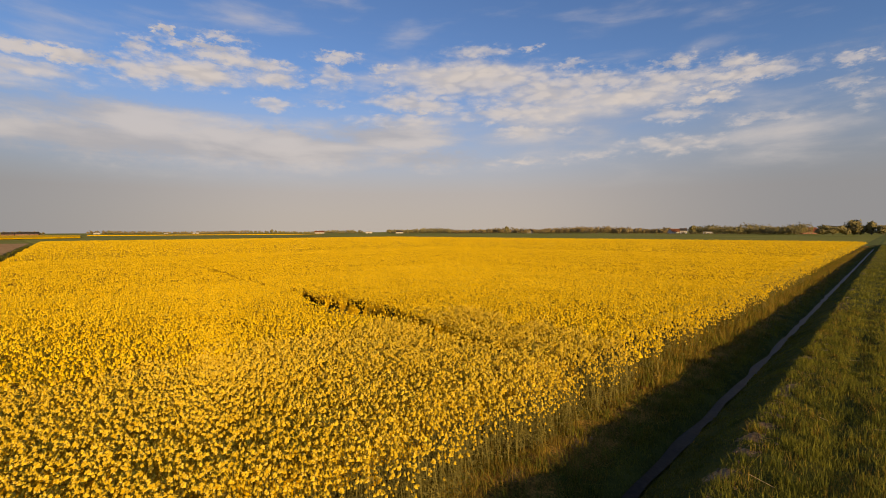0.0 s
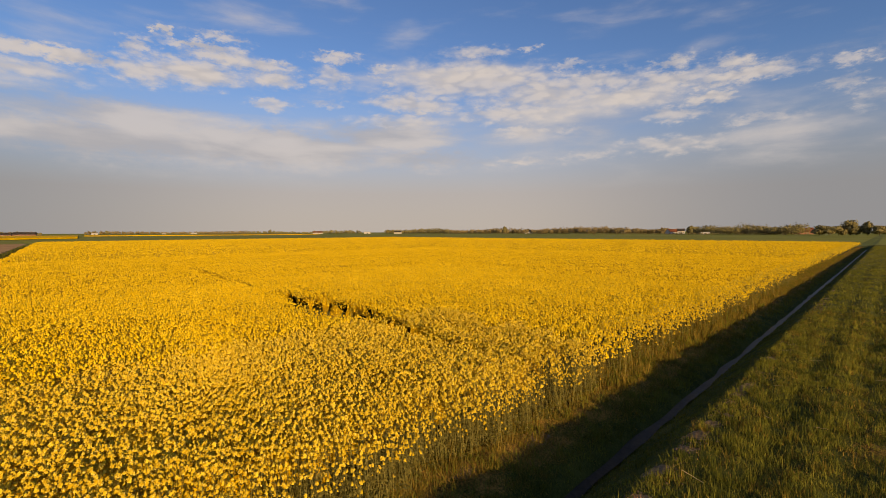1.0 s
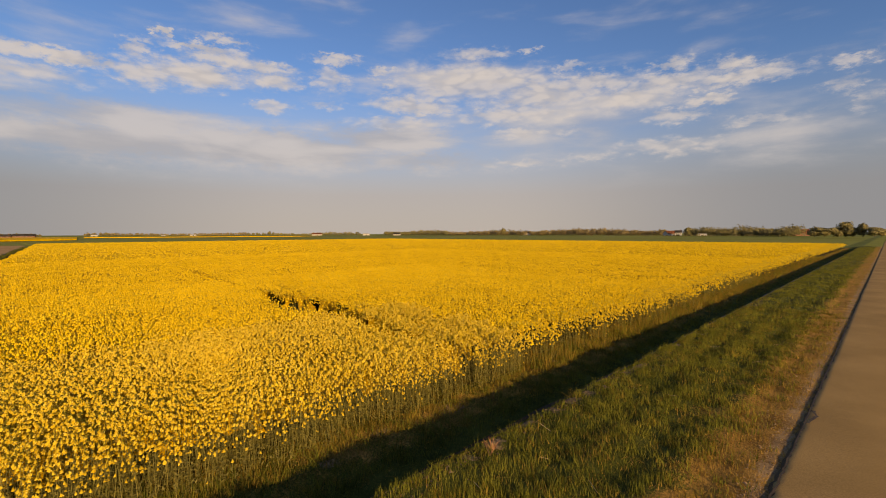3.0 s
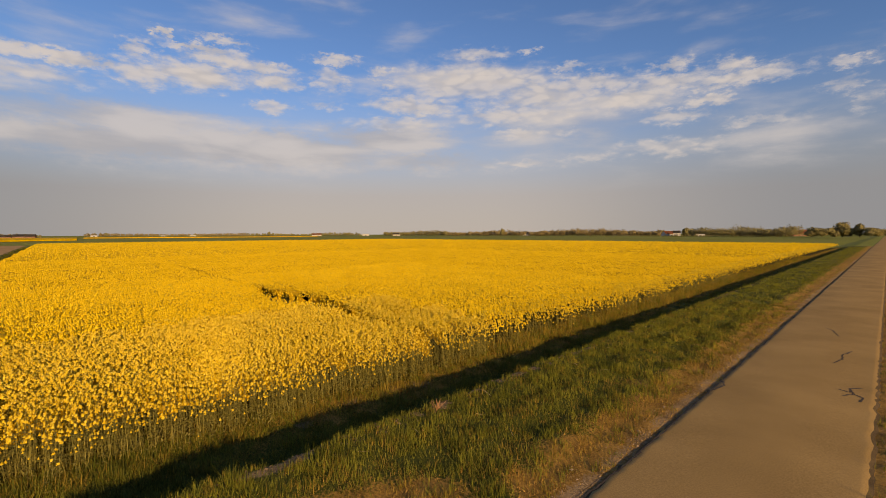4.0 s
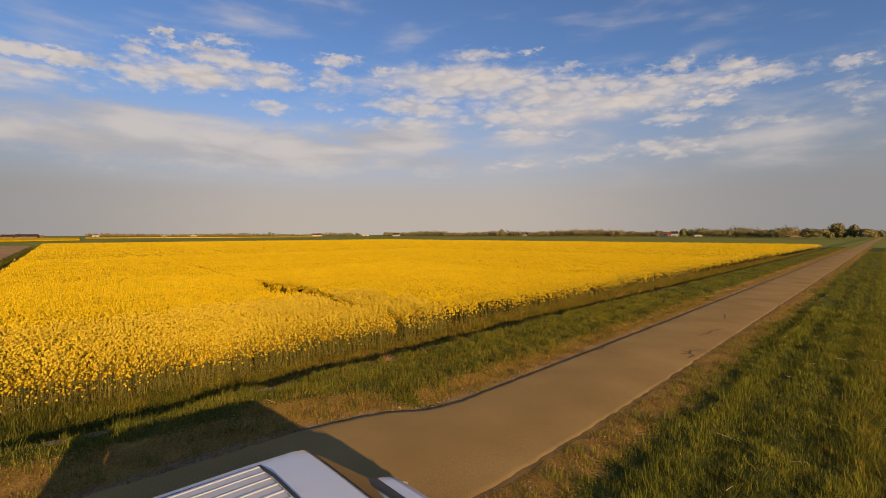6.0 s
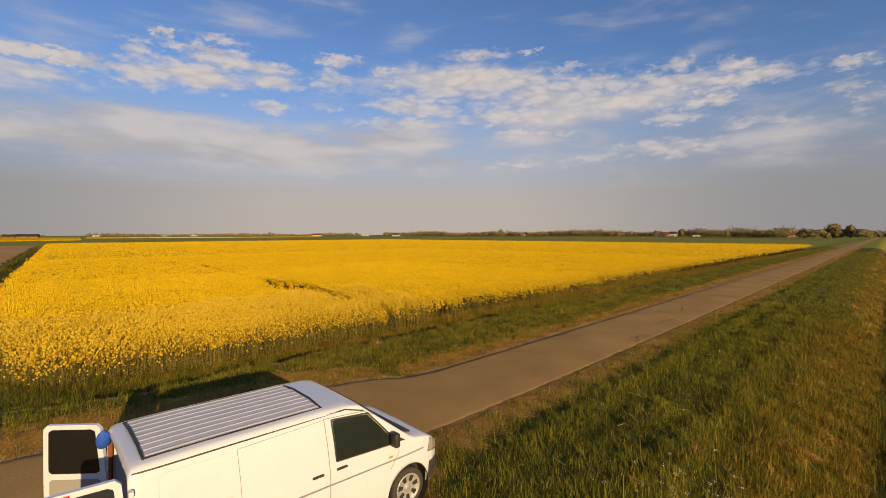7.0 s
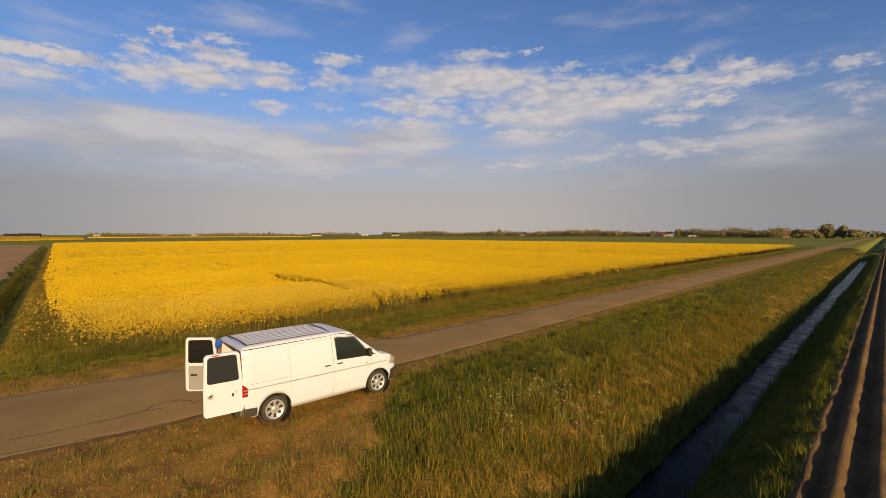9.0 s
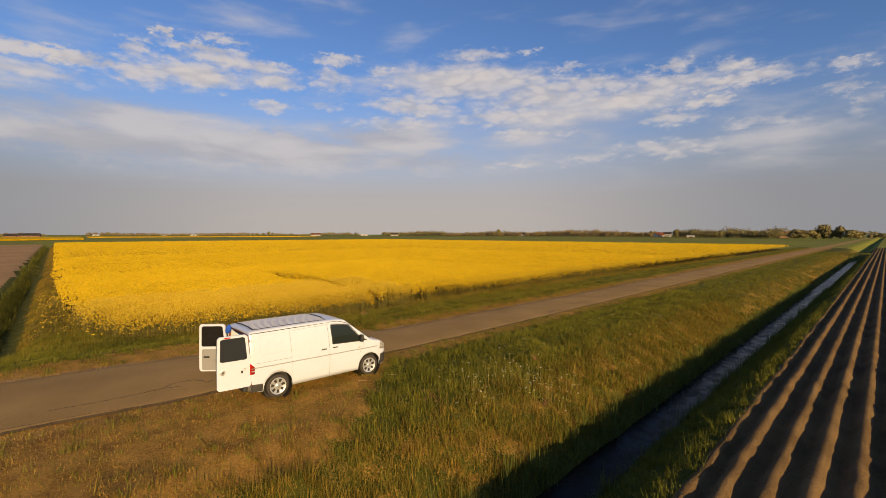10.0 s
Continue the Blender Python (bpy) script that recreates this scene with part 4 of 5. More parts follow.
        part("quarter_panel", quarter, M_BLACK, van)
        # doors, seams and strips
        part("door_seam", flank_line([(1.575, 0.34), (1.585, 1.10), (1.545, 1.84)], 0.011, 0.002, s), M_CREASE, van)
        part("door_seam", flank_line([(1.545, 1.84), (2.20, 1.79), (2.36, 1.70)], 0.010, 0.002, s), M_CREASE, van)
        part("door_seam", flank_line([(2.62, 0.78), (2.78, 1.0), (2.78, 1.14)], 0.010, 0.002, s), M_CREASE, van)
        part("door_seam", flank_line([(0.385, 0.34), (0.395, 1.10), (0.37, 1.80)], 0.007, 0.002, s), M_CREASE, van)
        part("door_seam", flank_line([(0.37, 1.80), (1.53, 1.83)], 0.006, 0.002, s), M_CREASE, van)
        # A flat ribbon in darker paint draws the shade along the pressing.
        for a, b in ((-0.47, 0.30),):
            part("press_line_shade", flank_line([(b, 1.27), (a + 0.05, 1.27), (a, 1.33), (a, 1.74), (a + 0.05, 1.79), (b, 1.79)], 0.006, 0.0015, s), M_PRESS, van)
        part("rail_slot", flank_line([(-0.62, 1.07), (0.40, 1.06)], 0.008, 0.002, s), M_CREASE, van)
        strip = thicken(skin_patch([(BACK + 0.02, 0.945), (3.30, 0.895), (3.30, 0.918), (BACK + 0.02, 0.968)], 0.008, 60, 1, s), 0.01)
        part("rub_strip", strip, M_TRIM, van, "thin grey side rubbing strip")
        part("gutter", flank_line([(BACK + 0.04, 1.865), (1.9, 1.885), (2.2, 1.80)], 0.018, 0.004, s), M_BLACK, van, "black roof gutter seal")
        for y in (1.765, 1.395):
            hx = side_w(1.12) + 0.018
            part("door_handle", box(0.03, 0.17, 0.03, (s * hx, y, 1.12), 0.012), M_BLACK, van, "black door handle")
        part("side_repeater", box(0.012, 0.07, 0.03, (s * (side_w(0.90) + 0.004), 2.62, 0.98), 0.005), M_AMBER, van)
        mirror = box(0.16, 0.10, 0.22, (s * 1.045, 2.64, 1.28), 0.035, seg=3)
        m = part("mirror", mirror, M_BLACK, van, "black door mirror", True)
        part("mirror_arm", tube([(s * 0.90, 2.66, 1.17), (s * 1.01, 2.65, 1.21)], 0.025), M_BLACK, m)
        lamp = thicken(skin_patch([(3.40, 0.80), (3.69, 0.74), (3.67, 0.92), (3.46, 1.02)], 0.004, 14, 6, s), 0.006)
        part("headlamp", lamp, M_LENS, van, "clear glass headlamp", True)
        tail = thicken(skin_patch([(BACK + 0.005, 0.80), (BACK + 0.10, 0.80), (BACK + 0.11, 0.98), (BACK + 0.005, 1.09)], 0.008, 4, 8, s), 0.012)
        part("tail_lamp", tail, M_RED, van, "red tail lamp", True)
        for z in (0.87, 0.94):
            part("reversing_lens", thicken(skin_patch([(BACK + 0.02, z), (BACK + 0.10, z), (BACK + 0.10, z + 0.022), (BACK + 0.02, z + 0.022)], 0.0225, 4, 1, s), 0.003), M_LENS, van)
        part("tail_lamp_back", box(0.07, 0.03, 0.30, (s * 0.895, BACK - 0.002, 0.945), 0.012), M_RED, van)
    part("badge_plate", lathe([(0.0, 0.01), (0.065, 0.008), (0.07, 0.0)]), M_CHROME, van, "plain round chrome badge").matrix_local = pose(0, FRONT, 0.80, 0, 0, 90)
    # ribbed roof between black bars
    bm = bmesh.new()
    rows = []
    xs = np.linspace(-0.65, 0.65, 127)
    for y in np.linspace(-0.55, 1.57, 14):
        rows.append([bm.verts.new((x, y, top_z(y) + 0.012 + 0.007 * (1 if (abs(((x + 0.535) / 0.1528) % 1 - 0.5) < 0.09) else 0) - 0.012 * (x / 0.7) ** 2)) for x in xs])
    for a, b in zip(rows, rows[1:]):
        for k in range(len(xs) - 1):
            bm.faces.new((a[k], a[k + 1], b[k + 1], b[k]))
    part("roof_ribs", bm, M_ROOF, van, "grey ribbed metal roof panel")
    for y in (-0.58, 1.597):
        part("roof_bar", tube([(-0.70, y, 1.89), (-0.662, y, 1.94), (-0.3, y, top_z(y) + 0.03), (0.3, y, top_z(y) + 0.03), (0.662, y, 1.94), (0.70, y, 1.89)], 0.016), M_BLACK, van, "black roof bar")
    for s in (-1, 1):
        part("roof_rail", tube([(s * 0.662, -0.58, 1.938), (s * 0.667, 0.4, 1.95), (s * 0.662, 1.597, 1.943)], 0.013), M_BLACK, van, "thin black roof rail")
    part("bar_clamp", box(0.10, 0.12, 0.03, (0.69, 1.64, 1.885), 0.01), M_BLACK, van)
    # cab
    for x in (-0.42, 0.42):
        seat = part("seat", box(0.50, 0.50, 0.16, (x, 1.95, 0.82), 0.05, seg=3), M_SEAT, van, "dark cloth seat", True)
        part("backrest", box(0.48, 0.14, 0.62, (x, 1.72, 1.20), 0.05, (-10, 0, 0), 3), M_SEAT, seat, "", True)
        part("headrest", box(0.26, 0.10, 0.18, (x, 1.66, 1.58), 0.04, (-8, 0, 0), 3), M_SEAT, seat, "", True)
    part("dashboard", box(1.60, 0.42, 0.30, (0, 2.82, 1.02), 0.08, seg=3), M_BLACK, van, "", True)
    ring = tube([(0.19 * math.cos(a), 0, 0.19 * math.sin(a)) for a in np.linspace(0, 6.2832, 33)], 0.015)
    ring.transform(Matrix.Translation((-0.42, 2.46, 1.20)) @ Matrix.Rotation(radians(-28), 4, "X"))
    part("steering_wheel", ring, M_BLACK, van, "", True)
    # open rear doors
    door_leaf(van, 0.90, 1, 85, True)
    door_leaf(van, -0.90, -1, -130, False)
    van.matrix_basis = pose(3.816, 0.038, 0.0, 0, 0, -2.72)
    return tagged(van, "white panel van with open rear doors, parked half on the verge", "van")


van = build_van()


def build_cloth():
    """The blue bag that hangs from the top of the open doorway."""
    bm = bmesh.new()
    bmesh.ops.create_icosphere(bm, subdivisions=3, radius=1)
    for v in bm.verts:
        n = v.co.copy()
        k = 1 + 0.18 * noise.noise(n * 2.1) + 0.08 * noise.noise(n * 6)
        v.co = Vector((n.x * 0.05 * k, n.y * 0.08 * k, n.z * 0.15 * k))
    bm.transform(van.matrix_basis @ Matrix.Translation((-0.62, BACK - 0.06, 1.80)) @ Matrix.Rotation(radians(25), 4, "Y"))
    ob = obj_from_bm("hanging_bag", bm, M_BLUE, True)
    return tagged(ob, "crumpled blue cloth bag hung in the van's doorway", "bag")


build_cloth()


# ---- grass and weeds ----
def tufts(name, seed, box_, per_m2, blades, height, width, mat, chance, label, spread=0.07, lean=0.55, clump=True):
    """Blades of grass in tufts, as one mesh of slim triangles."""
    rng = np.random.RandomState(seed)
    x, y = scatter(rng, *box_, per_m2)
    p = chance(x, y)
    if clump:
        p = p * np.clip(0.75 + 0.6 * wobble(x, y, 0.55, 1) + 0.25 * wobble(x, y, 1.7, 2), 0.08, 1.2)
    ok = rng.rand(len(x)) < p
    x, y = x[ok], y[ok]
    low = np.where((x < -4.65) & (x > -6.6), 0.45, 1.0)
    size = low * np.clip(1 + 0.75 * wobble(x, y, 0.7, 3) + 0.45 * wobble(x, y, 2.4, 0) + rng.normal(0, 0.22, len(x)), 0.3, 2.2) * height
    k = np.repeat(np.arange(len(x)), blades)
    n = len(k)
    bx = x[k] + rng.normal(0, spread, n)
    by = y[k] + rng.normal(0, spread, n)
    base = np.stack([bx, by, land(bx, by) - 0.01], -1)
    a = rng.uniform(0, 6.283, n)
    ln = size[k] * rng.uniform(0.55, 1.25, n)
    out = np.abs(rng.normal(0, lean, n))
    tip = base + np.stack([np.cos(a) * out * ln, np.sin(a) * out * ln, ln / np.sqrt(1 + out ** 2 * 0.6)], -1)
    b = a + rng.uniform(0.6, 2.4, n)
    w = np.stack([np.cos(b), np.sin(b), 0 * b], -1) * (width * rng.uniform(0.6, 1.4, n))[:, None]
    V = np.stack([base - w, base + w, tip], 1).reshape(-1, 3)
    return tagged(new(name, mesh_np(name, V, np.arange(len(V)).reshape(-1, 3), mat)), label, "grass", kind="stuff")


def on_verge(x, y):
    left = (x > -9.0) & (x < road_left(y) - 0.02) & ~((x > -6.52) & (x < -6.04) & (y > 0)) & (in_rape(x, y) < 0.3)
    right = (x > road_right(y) + 0.02) & (x < 10.86) | (x > 12.02) & (x < 14.08)
    corner = (x <= -9.0) & (x > -14) & (in_rape(x, y) < 0.2) & (np.abs(y - edge_line(x)) > 0.4) & (y > edge_line(x) - 1.8)
    return left | right | corner


def green_share(x, y):
    d = np.clip(1.1 - 1.05 * dryness(x, y), 0.1, 1) * (1 - 0.9 * bareness(x, y))
    return on_verge(x, y) * d


def straw_share(x, y):
    d = np.clip(dryness(x, y) * 1.1, 0, 1) * (1 - 0.6 * bareness(x, y))
    d = d * (1 - 0.85 * step(8.6, 9.2, x)) * (1 - 0.6 * step(6.8, 7.4, -x))
    return on_verge(x, y) * np.maximum(d, 0.06)


def bank_share(x, y):
    s = (0.12 * step(6.5, 7.5, x) + 0.7 * step(7.6, 8.8, x)) * (x < 10.7) + step(-9.3, -8.6, x) * step(-6.7, -7.1, x) * step(1.0, 6.0, y)
    return on_verge(x, y) * s


SKIRT = "weedy olive grass at the foot of the crop"
G = "rough green grass on the road verge"
NEAR_L, NEAR_R, NEAR_B = (-9.0, 0.1, -7, 34), (2.3, 14.4, -7, 34), (-16, -9, -8, 1)
def tall_patches(x, y):
    """Where the verge grass stands in tall clumps; thick on the swaths between road and bank."""
    right = (x > 4) * step(4.3, 5.2, x) * (0.35 + 0.65 * step(-0.2, 0.5, wobble(x, y, 1.6, 0))) * step(-0.5, 0.7, lay_by(x, y))
    left = (x < 1) * (0.6 * step(0.1, 0.6, wobble(x, y, 1.9, 0)) + 0.8 * step(-3.4, -3.9, x) * step(-0.1, 0.4, wobble(x, y, 1.1, 2)))
    return np.clip(right + left, 0, 1) * ~((x < -4.7) & (x > -6.6))


for n, region in enumerate((NEAR_L, NEAR_R, NEAR_B)):
    tufts("verge_grass", 20 + n, region, 120, 9, 0.13, 0.0065, M_BLADE, lambda x, y: green_share(x, y) * (0.25 + 0.75 * step(34, 20, y)), G, lean=0.5)
    tufts("verge_grass", 40 + n, region, 18, 13, 0.20, 0.0085, M_BLADE, lambda x, y: green_share(x, y) * tall_patches(x, y), G, lean=0.9)
for n, region in enumerate((NEAR_L, NEAR_R)):
    tufts("dry_grass", 30 + n, region, 150, 7, 0.048, 0.0075, M_STRAW, straw_share, "short dry straw-coloured grass beside the asphalt", spread=0.07, lean=1.5)
tufts("verge_grass", 35, (-4.6, 0, 3, 34), 60, 8, 0.12, 0.007, M_OLIVE, lambda x, y: on_verge(x, y) * (0.45 + 0.5 * wobble(x, y, 1.4, 2)) * (1 - bareness(x, y)), G, lean=0.6)
tufts("bank_grass", 50, (4.0, 11.6, -7, 30), 120, 7, 0.20, 0.0085, M_OLIVE, bank_share, "olive-brown grass on the ditch bank", lean=0.75)
tufts("bank_grass", 56, (7.2, 11.6, 0, 30), 26, 8, 0.28, 0.0085, M_BLADE, lambda x, y: on_verge(x, y) * step(7.2, 8.4, x) * step(0.0, 0.5, wobble(x, y, 2.1, 3)), "tall green grass on the ditch bank", lean=0.65)
tufts("bank_grass", 51, (-9.4, -6.6, -1, 30), 120, 7, 0.12, 0.007, M_OLIVE, bank_share, "olive-brown grass on the ditch bank", lean=1.0)
tufts("field_edge_grass", 52, (-9.6, -7.9, -3, 34), 36, 8, 0.22, 0.008, M_OLIVE, lambda x, y: (in_rape(x, y) < 0.7) * step(-9.6, -9.0, x) * 1.0, SKIRT, lean=0.8)
tufts("field_edge_grass", 53, (-9.6, -7.9, -3, 34), 16, 8, 0.18, 0.008, M_BLADE, lambda x, y: (in_rape(x, y) < 0.6) * 1.0, SKIRT, lean=0.8)
tufts("field_edge_grass", 54, (-9.6, -7.8, 16, 120), 26, 7, 0.34, 0.014, M_OLIVE, lambda x, y: (in_rape(x, y) < 0.9) * (1 - 0.5 * step(40, 80, y)), SKIRT, spread=0.1, lean=0.5)
tufts("field_edge_grass", 55, (-9.6, -7.8, 16, 120), 14, 7, 0.32, 0.014, M_BLADE, lambda x, y: (in_rape(x, y) < 0.7) * (1 - 0.5 * step(40, 80, y)), SKIRT, spread=0.1, lean=0.5)
for n, region in enumerate(((-9.0, 0.1, 18, 180), (3.2, 14.4, 18, 150))):
    tufts("verge_grass", 60 + n, region, 26, 6, 0.13, 0.017, M_BLADE, lambda x, y: green_share(x, y) * step(18, 32, y) * (1 - 0.6 * step(50, 90, y)), G, spread=0.14)
    tufts("bank_grass", 70 + n, region, 16, 5, 0.18, 0.02, M_OLIVE, lambda x, y: bank_share(x, y) * step(18, 32, y) * (1 - 0.5 * step(50, 90, y)), "olive-brown grass on the ditch bank", spread=0.16)
    tufts("dry_grass", 80 + n, region, 12, 5, 0.06, 0.017, M_STRAW, lambda x, y: straw_share(x, y) * step(18, 32, y), "short dry straw-coloured grass beside the asphalt", spread=0.14, lean=1.2)


def hedge_share(x, y):
    d = y - edge_line(x)
    return ((d < -0.3) & (d > -1.25)) * 1.0


# Dark green leaves, toned down further for the shade inside dense growth.
M_WEED = material("shaded_weed_leaves", (0.026, 0.036, 0.007), (0.12, 0.118, 0.022), 0.6, 2.0, 0.8, 0, island=0.5, through_light=0.15, spec=0.1)
tufts("crop_leaves", 57, (-32, -11, 11, 17), 30, 9, 0.5, 0.016, M_STEM, lambda x, y: tram(x, y) * (in_rape(x, y) > 1), "grey-green leaves of trampled rape plants", spread=0.12, lean=0.5)
tufts("ditch_weeds", 58, (-10.0, -6.5, -3, 7), 70, 8, 0.22, 0.010, M_WEED, lambda x, y: (in_rape(x, y) < 0.5) * step(6.5, 1.5, y), "dark green weeds at the end of the roadside ditch", lean=0.6)
tufts("ditch_weeds", 90, (-70, -12, -9, 4), 44, 8, 0.26, 0.018, M_WEED, hedge_share, "dense dark green weeds along the field ditch", spread=0.12)
tufts("ditch_weeds", 91, (-250, -70, -2, 20), 4.5, 7, 0.36, 0.06, M_WEED, hedge_share, "dense dark green weeds along the field ditch", spread=0.3)


def corner_share(x, y):
    d = y - edge_line(x)
    return ((d > 0.5) & (in_rape(x, y) < 0.2)) * 0.8


tufts("field_edge_grass", 92, (-60, -9, -9, 3), 60, 7, 0.12, 0.011, M_OLIVE, corner_share, SKIRT, spread=0.1, lean=1.0)
tufts("field_edge_grass", 93, (-40, -9, -9, 3), 22, 7, 0.14, 0.010, M_BLADE, corner_share, SKIRT, spread=0.1, lean=0.9)


tufts("field_edge_grass", 94, (-230, -58, -6, 16), 8, 6, 0.13, 0.04, M_OLIVE, corner_share, SKIRT, spread=0.25, lean=1.0)


def reed_share(x, y):
    return (np.exp(-((x - 10.62 - 0.1 * wobble(0, y, 2.5, 1)) / 0.2) ** 2) + 0.6 * np.exp(-((x - 12.08) / 0.1) ** 2)) * np.clip(0.7 + 0.6 * wobble(0, y, 1.9, 2), 0.1, 1)


M_REED = material("reed_leaves", (0.0525, 0.075, 0.0135), (0.18, 0.203, 0.0525), 0.5, 3.0, 0.55, 0, island=0.6, through_light=0.25)
tufts("reeds", 95, (10.0, 12.5, -6, 60), 85, 6, 0.46, 0.010, M_REED, reed_share, "upright green reeds along the water's edge", spread=0.09, lean=0.16, clump=False)
tufts("reeds", 96, (-6.05, -4.7, 2, 40), 1.2, 4, 0.30, 0.006, M_REED, lambda x, y: np.ones_like(x), "upright grass stems on the ditch bank", spread=0.05, lean=0.12)

M_UMBEL = material("white_umbels", (0.40, 0.40, 0.28), (0.66, 0.65, 0.52), 2.0, 20.0, 0.8, 0, island=0.5, through_light=0.2)


def build_umbels():
    """Cow parsley in flower on the bank: pale heads on thin stalks."""
    rng = np.random.RandomState(12)
    n = 110
    c = np.array([(8.2, 4.3), (8.2, 5.3), (8.1, 6.4), (8.9, 6.6), (9.2, 7.3)])[rng.randint(0, 5, n)]
    p = c + rng.normal(0, 0.55, (n, 2))
    z0 = land(p[:, 0], p[:, 1])
    top = np.stack([p[:, 0] + rng.normal(0, 0.06, n), p[:, 1] + rng.normal(0, 0.06, n), z0 + rng.uniform(0.30, 0.62, n)], -1)
    V, F = pads(rng, top, np.full(n, 0.034), np.full(n, 0.02), 8, 0.0085)
    tagged(new("cow_parsley", mesh_np("cow_parsley", V, F, M_UMBEL)), "small white cow parsley umbels among the bank grass", "flowers", kind="stuff")
    foot = np.stack([p[:, 0], p[:, 1], z0], -1)
    w = np.array([0.004, 0.003, 0])
    S = np.stack([foot - w, foot + w, top + w * 0.5, top - w * 0.5], 1).reshape(-1, 3)
    tagged(new("cow_parsley_stalks", mesh_np("cow_parsley_stalks", S, np.arange(len(S)).reshape(-1, 4), M_STEM)),
           "thin green stalks of flowering weeds", "plants", kind="stuff")


build_umbels()


def lying_straws():
    """Pale dry stalks that lie about on the verge between road and ditch."""
    rng = np.random.RandomState(21)
    n = 70
    x, y = rng.uniform(4.6, 9.3, n), rng.uniform(1.5, 26, n)
    x, y = np.append(x, rng.uniform(-4.4, -1.0, 18)), np.append(y, rng.uniform(4, 24, 18))
    n = len(x)
    a, ln = rng.uniform(0, 6.28, n), rng.uniform(0.15, 0.42, n)
    d = np.stack([np.cos(a), np.sin(a), 0 * a], -1)
    mid = np.stack([x, y, land(x, y) + rng.uniform(0.08, 0.14, n)], -1)
    half = d * ln[:, None] / 2 + np.array([0, 0, 1.0]) * rng.uniform(-0.03, 0.05, n)[:, None]
    w = np.stack([-d[:, 1], d[:, 0], 0 * a], -1) * 0.005 + np.array([0, 0, 0.003])
    V = np.stack([mid - half - w, mid - half + w, mid + half + w * 0.5, mid + half - w * 0.5], 1).reshape(-1, 3)
    tagged(new("straw_stalks", mesh_np("straw_stalks", V, np.arange(len(V)).reshape(-1, 4), M_PALE_STRAW)),
           "pale dry stalks lying on the verge grass", "straw", kind="stuff")


M_PALE_STRAW = material("bleached_straw", (0.34, 0.24, 0.11), (0.60, 0.46, 0.25), 2.0, 14.0, 0.8, 0, island=0.5, through_light=0.1)
lying_straws()


def dead_weed(at, seed, size):
    """A dried, branched weed stalk."""
    rng = np.random.RandomState(seed)
    thing = new("dead_weed")
    for k in range(6):
        a, tilt = rng.uniform(0, 6.28), rng.uniform(0.2, 1.1)
        d = Vector((math.cos(a) * math.sin(tilt), math.sin(a) * math.sin(tilt), math.cos(tilt)))
        pts = [Vector((0, 0, -0.02)) + d * size * t + Vector((0, 0, -0.25 * size * t * t)) for t in (0, 0.35, 0.7, 1.0)]
        part("stalk", tube(pts, [0.011, 0.009, 0.007, 0.003], 5), M_DEAD, thing)
    thing.matrix_basis = Matrix.Translation((at[0], at[1], float(land(at[0], at[1]))))
    return tagged(thing, "dried reddish-brown branched weed on the ditch edge", "weed", group="dead weeds on the verge")


M_DEAD = material("dead_stalks", (0.14, 0.06, 0.03), (0.36, 0.20, 0.10), 3.0, 20.0, 0.85, 0.2)
tufts("dead_grass", 97, (7.0, 8.5, 2.7, 4.0), 220, 7, 0.07, 0.006, M_DEAD, lambda x, y: np.exp(-((x - 7.7) / 0.42) ** 2 - ((y - 3.3) / 0.33) ** 2), "patch of dead reddish-brown grass on the verge", lean=1.4)
dead_weed((-4.2, 9.1), 1, 0.42)
dead_weed((-4.35, 9.35), 2, 0.34)
dead_weed((9.3, 6.3), 3, 0.5)
dead_weed((7.6, 8.4), 4, 0.35)

M_CLOD = material("soil_clods", (0.0675, 0.0465, 0.0315), (0.173, 0.128, 0.09), 2.0, 18.0, 0.95, 0.5, island=0.5)


def clods(name, seed, n, place, size, mat, label):
    """Small broken lumps, four-sided and uneven."""
    rng = np.random.RandomState(seed)
    x, y = place(rng, n)
    c = np.stack([x, y, land(x, y)], -1)
    tet = np.array([(1, 0, -0.4), (-0.5, 0.87, -0.4), (-0.5, -0.87, -0.4), (0, 0, 1.0)])
    a = rng.uniform(0, 6.28, n)
    s = size * rng.lognormal(0, 0.5, n)
    R = np.stack([np.stack([np.cos(a), -np.sin(a), 0 * a], -1), np.stack([np.sin(a), np.cos(a), 0 * a], -1), np.stack([0 * a, 0 * a, 1 + 0 * a], -1)], 1)
    q = np.einsum("nij,kj->nki", R, tet) * rng.uniform(0.6, 1.4, (n, 4, 3)) * s[:, None, None] * np.array([1.2, 1.2, 0.55]) + c[:, None]
    V = q.reshape(-1, 3)
    i = np.arange(n)[:, None] * 4
    F = np.concatenate([i + [0, 1, 3], i + [1, 2, 3], i + [2, 0, 3]])
    tagged(new(name, mesh_np(name, V, F, mat)), label, "soil", kind="stuff")


clods("soil_clods", 1, 16000, lambda r, n: (r.uniform(14.45, 19, n), r.uniform(0, 1, n) ** 1.6 * 34 - 3), 0.010, M_CLOD, "brown crumbs of earth on the planted ridges")
clods("soil_clods", 2, 5000, lambda r, n: (r.normal(-4.42, 0.2, n), r.uniform(3, 40, n)), 0.014, M_CLOD, "loose earth clods along the ditch edge")
M_GRIT = material("roadside_grit", (0.15, 0.10, 0.06), (0.36, 0.265, 0.17), 3.0, 20.0, 0.9, 0.2, island=0.7)


def beside_road(r, n):
    y = r.uniform(0, 1, n) ** 1.5 * 40 - 7
    left = r.rand(n) < 0.5
    return np.where(left, road_left(y) - np.abs(r.normal(0, 0.35, n)), road_right(y) + np.abs(r.normal(0, 0.4, n))), y


